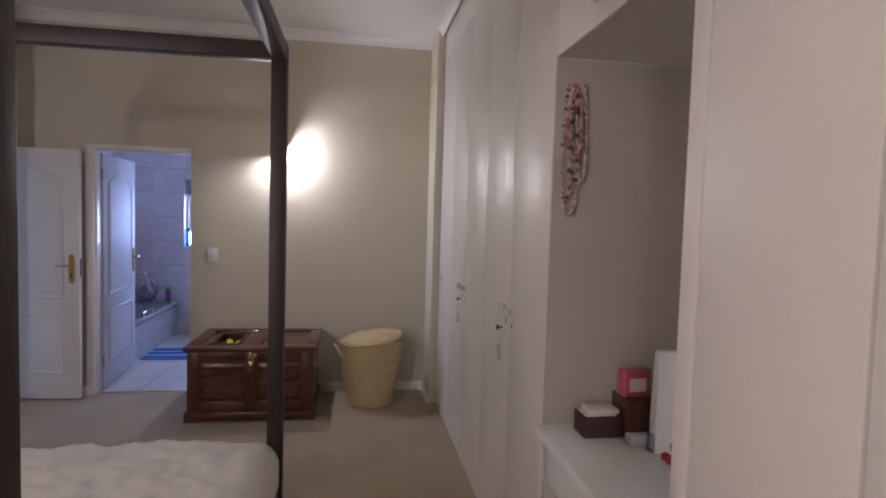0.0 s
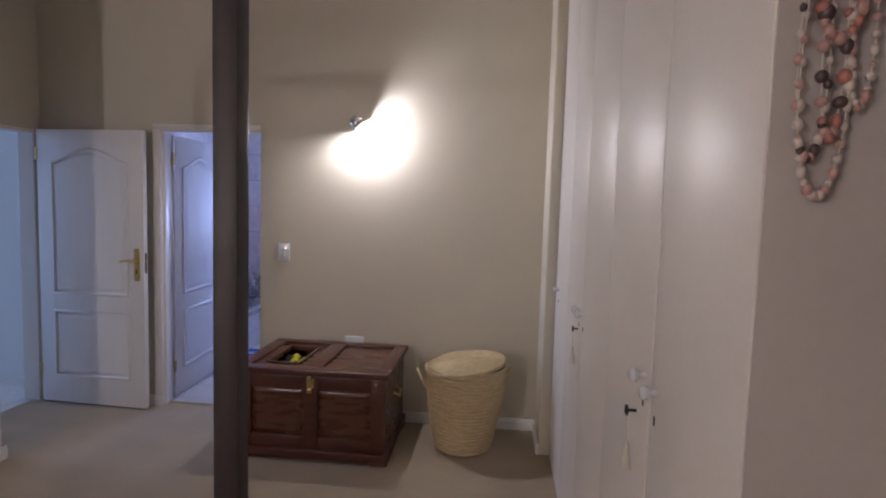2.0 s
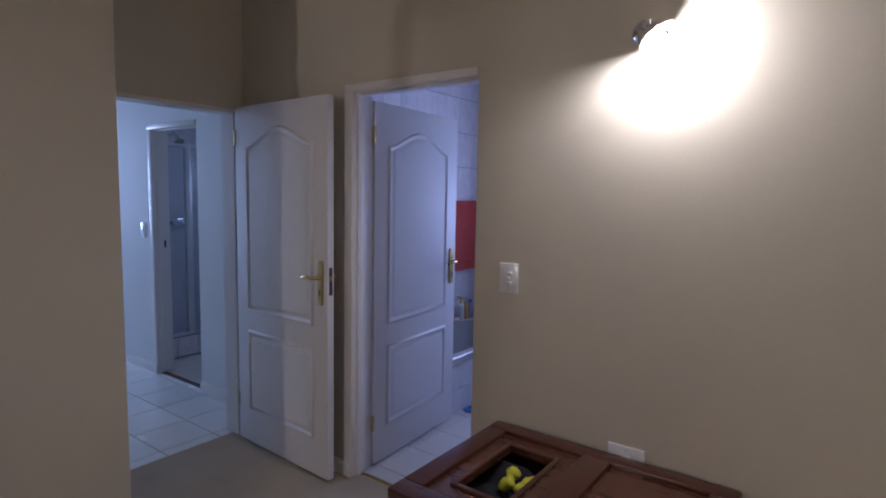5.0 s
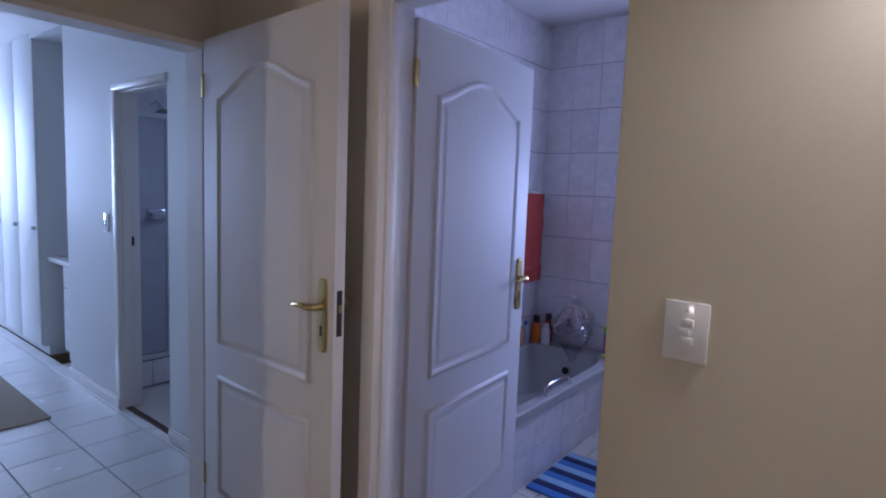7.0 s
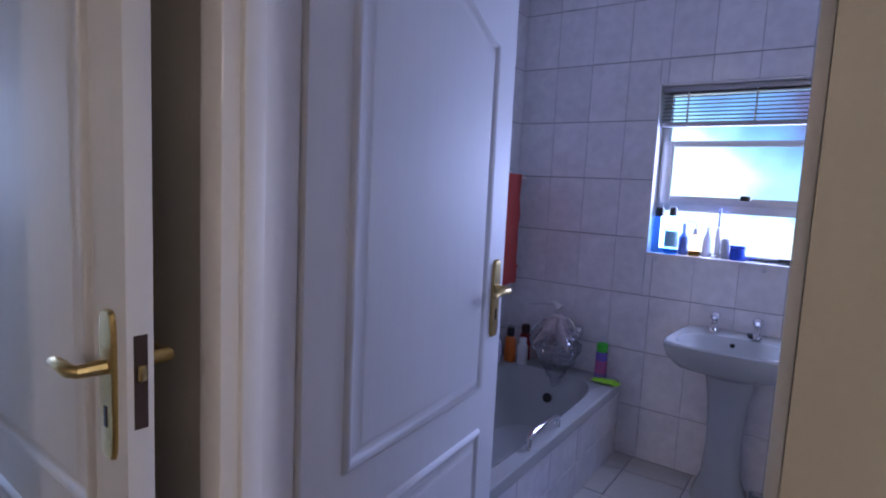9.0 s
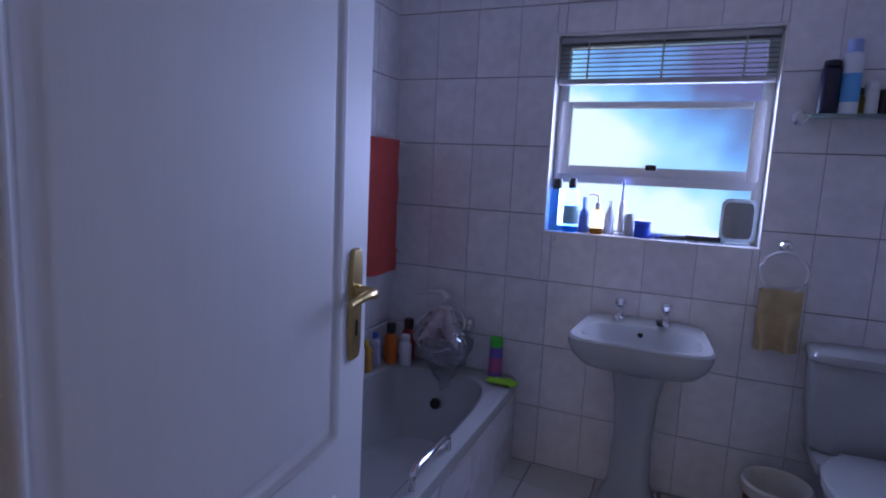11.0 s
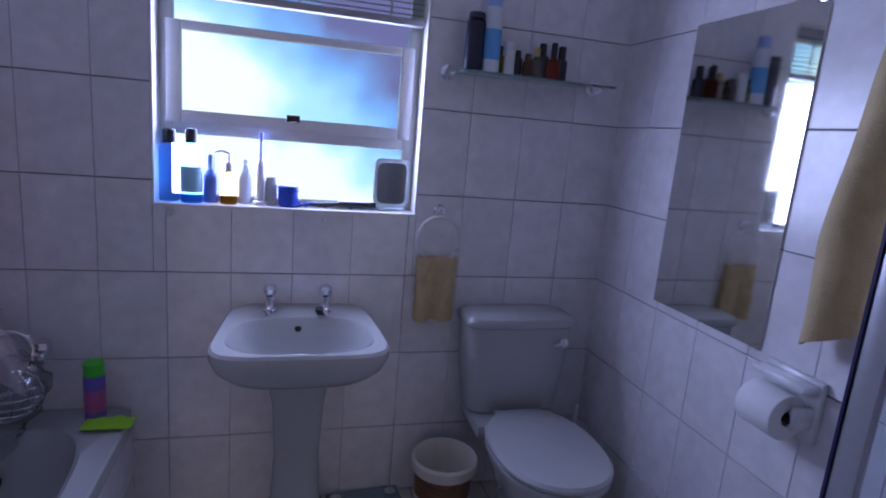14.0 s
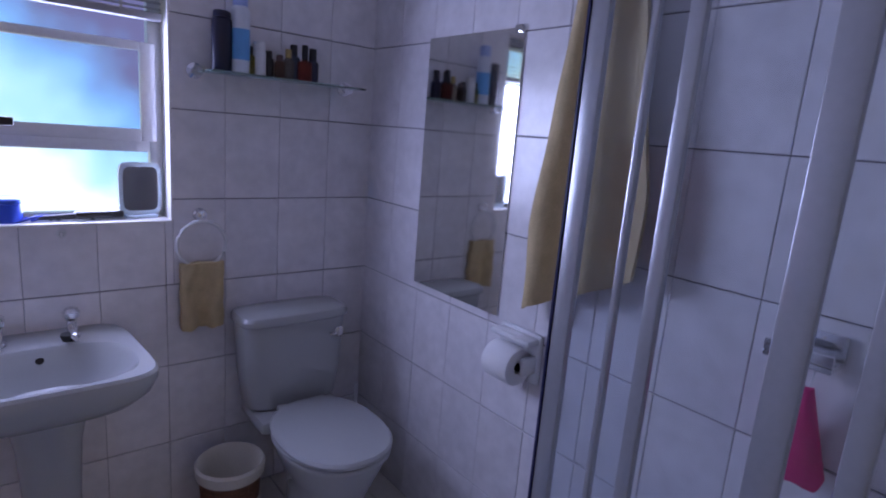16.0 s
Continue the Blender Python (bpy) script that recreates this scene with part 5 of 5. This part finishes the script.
# towel ring
rg = thing("towel_ring", "white towel ring with a chrome rosette", "towel ring", -1.055, BATH_N - 0.006, 1.10)
bm = lathe(bmesh.new(), [(0.024, 0), (0.024, 0.01), (0.018, 0.018), (0.018, 0.03), (0.008, 0.036)], n=18)
bmesh.ops.transform(bm, matrix=Matrix.Translation((0, 0, 0.032)) @ Euler((radians(90), 0, 0)).to_matrix().to_4x4(), verts=bm.verts)
part("rosette", bm, CHROME, rg)
part("ring", tube(bmesh.new(), [(0.082 * math.cos(a * 0.19635), -0.03, -0.07 + 0.082 * math.sin(a * 0.19635)) for a in range(32)], 0.0065, 8, True), PORC, rg)
drape("hand_towel", "small yellow terry hand towel through the ring", "towel", -1.055, BATH_N - 0.036, 0.965, 0.145, 0.24, YELLOW, 1.6, 0.018, 0.0, 0, thick=0.03, seed=1.0)

# glass shelf and toiletries
gs = thing("glass_shelf", "narrow glass shelf on chrome brackets", "shelf", 0, 0, 0)
part("pane", boxes((-1.05, -0.475, BATH_N - 0.128, BATH_N - 0.012, 1.613, 1.621), bevel=0.002), clear("green_edged_glass", (0.55, 0.75, 0.70), 0.03, 0.85), gs)
for x in (-1.068, -0.51):
    bm = lathe(bmesh.new(), [(0.026, 0), (0.026, 0.012), (0.014, 0.02), (0.014, 0.045), (0.018, 0.05)], n=18)
    bmesh.ops.transform(bm, matrix=Matrix.Translation((x, BATH_N - 0.006, 1.615)) @ Euler((radians(90), 0, 0)).to_matrix().to_4x4(), verts=bm.verts)
    part("bracket", bm, CHROME, gs)
SZ = 1.621
NAVY, BLK = plain(0.012, 0.012, 0.035), plain(0.012, 0.012, 0.014)
bottle("shower_gel", "tall dark blue gel bottle on the glass shelf", -0.995, 7.415, SZ, 0.033, 0.19, NAVY, NAVY, 0.02, 0.028, 0.08, 0.7, group="shelf toiletries")
bottle("deodorant_can", "tall white and blue aerosol can on the shelf", -0.935, 7.415, SZ, 0.031, 0.26, plain(0.72, 0.76, 0.82), plain(0.35, 0.45, 0.75), 0.045, 0.024, 0.08, band=plain(0.12, 0.40, 0.75), group="shelf toiletries")
bottle("perfume_bottle", "small olive glass perfume bottle with black cap", -0.898, 7.42, SZ, 0.016, 0.095, tint(0.45, 0.38, 0.08), BLK, 0.025, 0.008, group="shelf toiletries")
bottle("lotion_tube", "white lotion bottle on the glass shelf", -0.867, 7.42, SZ, 0.022, 0.115, plain(0.75, 0.75, 0.75), plain(0.75, 0.75, 0.75), 0.03, 0.021, 0.05, group="shelf toiletries")
bottle("perfume_bottle", "short black perfume bottle on the shelf", -0.83, 7.43, SZ, 0.018, 0.09, BLK, BLK, 0.02, 0.012, group="shelf toiletries")
bottle("perfume_bottle", "brown glass perfume bottle on the shelf", -0.798, 7.41, SZ, 0.018, 0.08, tint(0.25, 0.12, 0.07), plain(0.1, 0.06, 0.05), 0.02, 0.012, group="shelf toiletries")
bottle("perfume_bottle", "pale glass perfume bottle with a gold cap", -0.762, 7.42, SZ, 0.021, 0.105, tint(0.7, 0.6, 0.5), BRASS, 0.03, 0.011, group="shelf toiletries")
bottle("perfume_bottle", "grey-blue glass cologne bottle on the shelf", -0.735, 7.435, SZ, 0.024, 0.125, tint(0.18, 0.24, 0.32), BLK, 0.035, 0.013, group="shelf toiletries")
bottle("perfume_bottle", "amber red cologne bottle with black neck", -0.71, 7.395, SZ, 0.026, 0.125, tint(0.35, 0.06, 0.03), BLK, 0.05, 0.011, group="shelf toiletries")
bottle("perfume_bottle", "dark navy cologne bottle with black cap", -0.668, 7.42, SZ, 0.022, 0.12, NAVY, BLK, 0.04, 0.014, group="shelf toiletries")

# window sill things; sill top at 1.114
SL = WZ0 + 0.004
bottle("mouthwash_bottle", "tall pale blue mouthwash bottle with black cap", -1.965, 7.535, SL, 0.032, 0.235, tint(0.25, 0.55, 0.9), BLK, 0.045, 0.02, 0.12, group="sill toiletries")
bottle("mouthwash_bottle", "tall bright blue mouthwash bottle with black cap", -1.895, 7.515, SL, 0.034, 0.24, tint(0.04, 0.25, 0.65), BLK, 0.045, 0.018, 0.15, group="sill toiletries", band=plain(0.3, 0.6, 0.75))
bottle("shampoo_bottle", "blue squeeze bottle on the window sill", -1.84, 7.545, SL, 0.024, 0.16, plain(0.10, 0.18, 0.55), plain(0.4, 0.5, 0.7), 0.05, 0.012, 0.3, group="sill toiletries")
b = bottle("soap_dispenser", "amber liquid soap dispenser with a white pump", -1.78, 7.52, SL, 0.027, 0.14, tint(0.45, 0.22, 0.03), PORC, 0.03, 0.013, 0.3, group="sill toiletries")
pump_head(b, 0.14, PORC)
bottle("toothpaste_tube", "slim white toothpaste tube standing on its cap", -1.73, 7.55, SL, 0.02, 0.15, plain(0.55, 0.60, 0.75), PORC, 0.02, 0.006, 0.6, 0.6, group="sill toiletries")
tbk = thing("electric_toothbrush", "white electric toothbrush in its charger", "toothbrush", -1.68, 7.53, SL)
part("body", lathe(bmesh.new(), [(0.024, 0), (0.024, 0.012), (0.015, 0.016), (0.015, 0.14), (0.008, 0.155)], n=16), PORC, tbk)
part("brush_head", lathe(bmesh.new(), [(0.006, 0.155), (0.004, 0.21), (0.007, 0.225), (0.006, 0.245)], n=10), plain(0.2, 0.25, 0.6), tbk)
bottle("tooth_mug", "small grey plastic beaker on the window sill", -1.645, 7.545, SL, 0.022, 0.10, plain(0.45, 0.47, 0.5), plain(0.45, 0.47, 0.5), 0.01, 0.02, 0.05, group="sill toiletries")
bottle("cotton_jar", "low deep blue plastic tub on the sill", -1.585, 7.53, SL, 0.036, 0.075, plain(0.02, 0.08, 0.55), plain(0.02, 0.10, 0.6), 0.015, 0.037, 0.02, group="sill toiletries")
rz = thing("hair_clips", "tangle of dark and blue hair clips on the sill", "hair clips", -1.47, 7.52, SL)
for k in range(9):
    a = random.uniform(-0.5, 0.5)
    cx = random.uniform(-0.06, 0.06)
    part("clip", tube(bmesh.new(), [(cx - 0.05 * math.cos(a), -0.03 * math.sin(a), 0.006), (cx, random.uniform(-0.01, 0.01), 0.018), (cx + 0.05 * math.cos(a), 0.03 * math.sin(a), 0.006)], 0.004, 6), BLK if k % 2 else plain(0.05, 0.08, 0.45), rz)
hb = thing("hair_brush", "black hair brush lying on the window sill", "hair brush", -1.345, 7.525, SL, 5)
part("head", boxes((-0.075, 0.065, -0.016, 0.016, 0.006, 0.030), bevel=0.008), BLK, hb)
part("handle", tube(bmesh.new(), [(-0.07, 0, 0.016), (-0.17, 0.005, 0.012)], [0.010, 0.007], 8), BLK, hb)
vm = thing("vanity_mirror", "small white framed square mirror on the sill", "mirror", -1.225, 7.555, SL, 4)
bm = bmesh.new()
loft(bm, [[(x, y, z + 0.10) for x, z, y in oval(0, 0, 0.066, 0.088, 0, 6, 40)], [(x, y - 0.012, z + 0.10) for x, z, y in oval(0, 0, 0.066, 0.088, 0, 6, 40)], [(x, y - 0.014, z + 0.10) for x, z, y in oval(0, 0, 0.054, 0.074, 0, 6, 40)]])
part("frame", bm, plain(0.6, 0.72, 0.78), vm)
bm = bmesh.new()
loft(bm, [[(x, -0.0145, z + 0.10) for x, z, y in oval(0, 0, 0.054, 0.074, 0, 6, 40)], [(x, -0.016, z + 0.10) for x, z, y in oval(0, 0, 0.054, 0.074, 0, 6, 40)]])
part("glass", bm, mat("dull_mirror", (0.5, 0.49, 0.47), 0.12, 1.0, vary=0.03, bump=0.0), vm, "mirror glass")
part("foot", boxes((-0.05, 0.05, -0.03, 0.015, 0, 0.012), bevel=0.004), plain(0.6, 0.72, 0.78), vm)
for x in (-1.95, -1.46):
    ck = thing("suction_hook", "small clear suction hook below the sill", "hook", x, BATH_N - 0.007, 1.085, group="suction hooks")
    part("cup", tube(bmesh.new(), [(0, 0, 0), (0, -0.006, 0)], [0.014, 0.009], 12), GLASS, ck)
    part("hook", tube(bmesh.new(), [(0, -0.006, 0), (0, -0.014, -0.012), (0, -0.022, -0.008)], 0.003, 6), CHROME, ck)

# mirror on the wall
wm = thing("wall_mirror", "frameless rectangular wall mirror", "mirror", BATH_E, 0, 0)
part("glass", boxes((-0.012, -0.0075, 6.640, 7.095, 0.915, 1.80)), MIRROR, wm)
part("clip", boxes((-0.0145, -0.0065, 6.645, 6.68, 1.785, 1.808), bevel=0.002), CHROME, wm)

# toilet roll
tr2 = thing("toilet_roll_holder", "white ceramic toilet roll holder on the wall", "toilet roll holder", BATH_E - 0.006, 6.52, 0.83)
part("plate", boxes((-0.02, 0, -0.085, 0.085, -0.075, 0.085), bevel=0.012), PORC, tr2)
for s in (-1, 1):
    part("ear", boxes((-0.075, -0.015, s * 0.068 - 0.009, s * 0.068 + 0.009, -0.035, 0.02), bevel=0.007), PORC, tr2)
part("hood", boxes((-0.07, -0.012, -0.08, 0.08, 0.055, 0.075), bevel=0.009), PORC, tr2)
rl = thing("toilet_roll", "part-used white toilet paper roll", "toilet roll", BATH_E - 0.072, 6.52, 0.815)
bm = lathe(bmesh.new(), [(0.020, -0.052), (0.056, -0.052), (0.058, -0.048), (0.058, 0.048), (0.056, 0.052), (0.020, 0.052)], n=36, cap0=False, cap1=False)
bmesh.ops.rotate(bm, cent=(0, 0, 0), matrix=Euler((radians(90), 0, 0)).to_matrix(), verts=bm.verts)
part("paper", bm, PAPER, rl)
part("spindle", tube(bmesh.new(), [(0, -0.066, 0), (0, 0.066, 0)], 0.012, 10), BLACKM, rl, "dark spindle")

# hook and towel beside the shower
hk2 = thing("towel_hook", "chrome towel hook on the tiled wall", "hook", BATH_E - 0.006, 6.31, 2.06)
part("hook", tube(bmesh.new(), [(0, 0, 0), (-0.05, 0, -0.01), (-0.062, 0, 0.012)], [0.014, 0.007, 0.007], 8), CHROME, hk2)
drape("hanging_towel", "yellow terry bath towel hanging from a hook", "towel", BATH_E - 0.075, 6.31, 2.07, 0.36, 0.99, YELLOW, 2.2, 0.028, 0.18, 90, 0.25, 0.3, 0.014, 2.0)


# shower enclosure
def shower_enclosure():
    s = thing("shower_enclosure", "framed glass shower enclosure with sliding panels", "shower", 0, 0, 0)
    sx = -0.75
    part("tray", boxes((sx - 0.03, BATH_E - 0.008, BATH_S + 0.01, 6.125, 0, 0.12), bevel=0.02), PORC, s)
    def post(y, w, label=""):
        return part("profile", boxes((sx - 0.009, sx + 0.009, y - w / 2, y + w / 2, 0.12, 2.02), bevel=0.004), SHALU, s, label)
    p = post(6.095, 0.040)
    part("seal", boxes((sx - 0.011, sx + 0.008, 6.1155, 6.1205, 0.12, 2.02)), plain(0.02, 0.02, 0.08), p, "dark rubber seal")
    for y, w in ((5.985, 0.012), (5.912, 0.028), (5.695, 0.050), (5.59, 0.036), (5.19, 0.03)):
        post(y, w)
    for a, b in ((6.074, 5.992), (5.978, 5.927), (5.897, 5.721), (5.669, 5.609), (5.571, 5.206)):
        g = part("glass_panel", boxes((sx - 0.003, sx + 0.003, b, a, 0.14, 2.0)), SHGLASS, s)
        g.visible_shadow = False
    part("top_rail", boxes((sx - 0.02, sx + 0.02, BATH_S + 0.012, 6.115, 2.022, 2.06), bevel=0.004), SHALU, s)
    g = part("side_panel", boxes((sx + 0.018, BATH_E - 0.03, 6.095, 6.101, 0.14, 2.0)), SHGLASS, s)
    g.visible_shadow = False


shower_enclosure()
sd = thing("soap_dish", "clear corner soap dish on the shower wall", "soap dish", BATH_E - 0.007, 5.77, 1.10)
part("dish", boxes((-0.085, 0, -0.06, 0.06, 0, 0.012), (-0.085, -0.078, -0.06, 0.06, 0.012, 0.035), (-0.012, 0, -0.06, 0.06, 0.012, 0.06), bevel=0.003), CHROME, sd)
bm = bmesh.new()
bmesh.ops.create_cone(bm, cap_ends=True, segments=24, radius1=0.055, radius2=0.01, depth=0.18)
for v in bm.verts:
    v.co += Vector(noise.noise_vector(v.co * 30)) * 0.014
sp2 = thing("bath_sponge", "bright pink mesh bath sponge hanging in the shower", "sponge", BATH_E - 0.05, 5.75, 0.96)
part("mesh", bm, plain(0.75, 0.05, 0.22, 0.8), sp2)
part("loop", tube(bmesh.new(), [(0, 0, 0.08), (0.01, 0, 0.12), (0.02, 0, 0.145)], 0.002, 5), PAPER, sp2)

# bath mat
mtb = thing("bath_mat", "striped blue cotton bath mat on the tiles", "bath mat", -1.70, 6.42, 0.0, 0)
cols = [plain(0.30, 0.50, 0.72, 0.95), plain(0.02, 0.035, 0.12, 0.95), plain(0.06, 0.20, 0.55, 0.95)]
for k in range(9):
    part("stripe", boxes((-0.36, 0.36, -0.252 + k * 0.056, -0.196 + k * 0.056, 0.0, 0.014), bevel=0.004), cols[(2, 1, 0)[k % 3]], mtb)

# ---- tiles ----
_tiles = {}


def tile_mesh(w, h, t, material):
    key = (round(w, 3), round(h, 3), material.name)
    if key not in _tiles:
        e = 0.0016
        v = [(0, 0, 0), (w, 0, 0), (w, h, 0), (0, h, 0), (0, 0, t - e), (w, 0, t - e), (w, h, t - e), (0, h, t - e), (e, e, t), (w - e, e, t), (w - e, h - e, t), (e, h - e, t)]
        f = [(4, 5, 9, 8), (5, 6, 10, 9), (6, 7, 11, 10), (7, 4, 8, 11), (8, 9, 10, 11), (0, 1, 5, 4), (1, 2, 6, 5), (2, 3, 7, 6), (3, 0, 4, 7)]
        me = bpy.data.meshes.new("tile")
        me.from_pydata(v, [], f)
        me.materials.append(material)
        _tiles[key] = me
    return _tiles[key]


def minus(r, hole):
    """The rectangle r = (u0, u1, v0, v1) without the hole, as rectangles."""
    u0, u1, v0, v1 = r
    a0, a1, b0, b1 = hole
    if a1 <= u0 or a0 >= u1 or b1 <= v0 or b0 >= v1:
        return [r]
    out = []
    if a0 > u0:
        out.append((u0, a0, v0, v1))
    if a1 < u1:
        out.append((a1, u1, v0, v1))
    m0, m1 = max(u0, a0), min(u1, a1)
    if b0 > v0:
        out.append((m0, m1, v0, b0))
    if b1 < v1:
        out.append((m0, m1, b1, v1))
    return out


def lay(parent, basis, u_range, v_range, u_start, v_start, du, dv, material, joint=(0.0014, 0.0036), thick=0.006, holes=()):
    """Tiles over a plane: basis maps (u, v, out) to the world."""
    u = u_start
    while u < u_range[1]:
        v = v_start
        while v < v_range[1]:
            rects = [(max(u, u_range[0]), min(u + du, u_range[1]), max(v, v_range[0]), min(v + dv, v_range[1]))]
            for hole in holes:
                rects = [q for r in rects for q in minus(r, hole)]
            for a, b, c, d in rects:
                if b - a > 0.012 and d - c > 0.012:
                    ob = new("tile", tile_mesh(b - a - joint[0], d - c - joint[1], thick, material))
                    ob.parent = parent
                    ob.matrix_basis = basis @ Matrix.Translation((a + joint[0] / 2, c + joint[1] / 2, random.uniform(-0.0006, 0.0)))
            v += dv
        u += du


NORTH = Matrix(((1, 0, 0, 0), (0, 0, -1, BATH_N), (0, 1, 0, 0), (0, 0, 0, 1)))
EAST = Matrix(((0, 0, -1, BATH_E), (-1, 0, 0, 0), (0, 1, 0, 0), (0, 0, 0, 1)))
WEST = Matrix(((0, 0, 1, BATH_W), (1, 0, 0, 0), (0, 1, 0, 0), (0, 0, 0, 1)))
FLAT = Matrix(((1, 0, 0, 0), (0, 1, 0, 0), (0, 0, 1, 0), (0, 0, 0, 1)))
Z0, DZ = -0.020, 0.3015
lay(wall_n, NORTH, (BATH_W, BATH_E), (0, CEIL_B), BATH_E - 13 * 0.2, Z0, 0.2, DZ, TILE, holes=[(WX0, WX1, WZ0, WZ1)])
lay(wall_e, EAST, (-BATH_N, -BATH_S), (0, CEIL_B), -BATH_N, Z0, 0.2, DZ, TILE)
lay(wall_w, WEST, (BATH_S, BATH_N), (0, CEIL_B), BATH_N - 12 * 0.2, Z0, 0.2, DZ, TILE)
lay(floor_bath, Matrix.Translation((0, 0, -0.0075)), (BATH_W, BATH_E), (5.09, BATH_N), BATH_W - 0.1, BATH_N - 10 * 0.3 + 0.12, 0.3, 0.3, FTILE, (0.005, 0.005), 0.0075)
lay(floor_hall, Matrix.Translation((0, 0, -0.0075)), (-9.6, -3.01), (3.2, 5.29), -9.80, 2.85, 0.335, 0.335, HTILE, (0.006, 0.006), 0.0075)
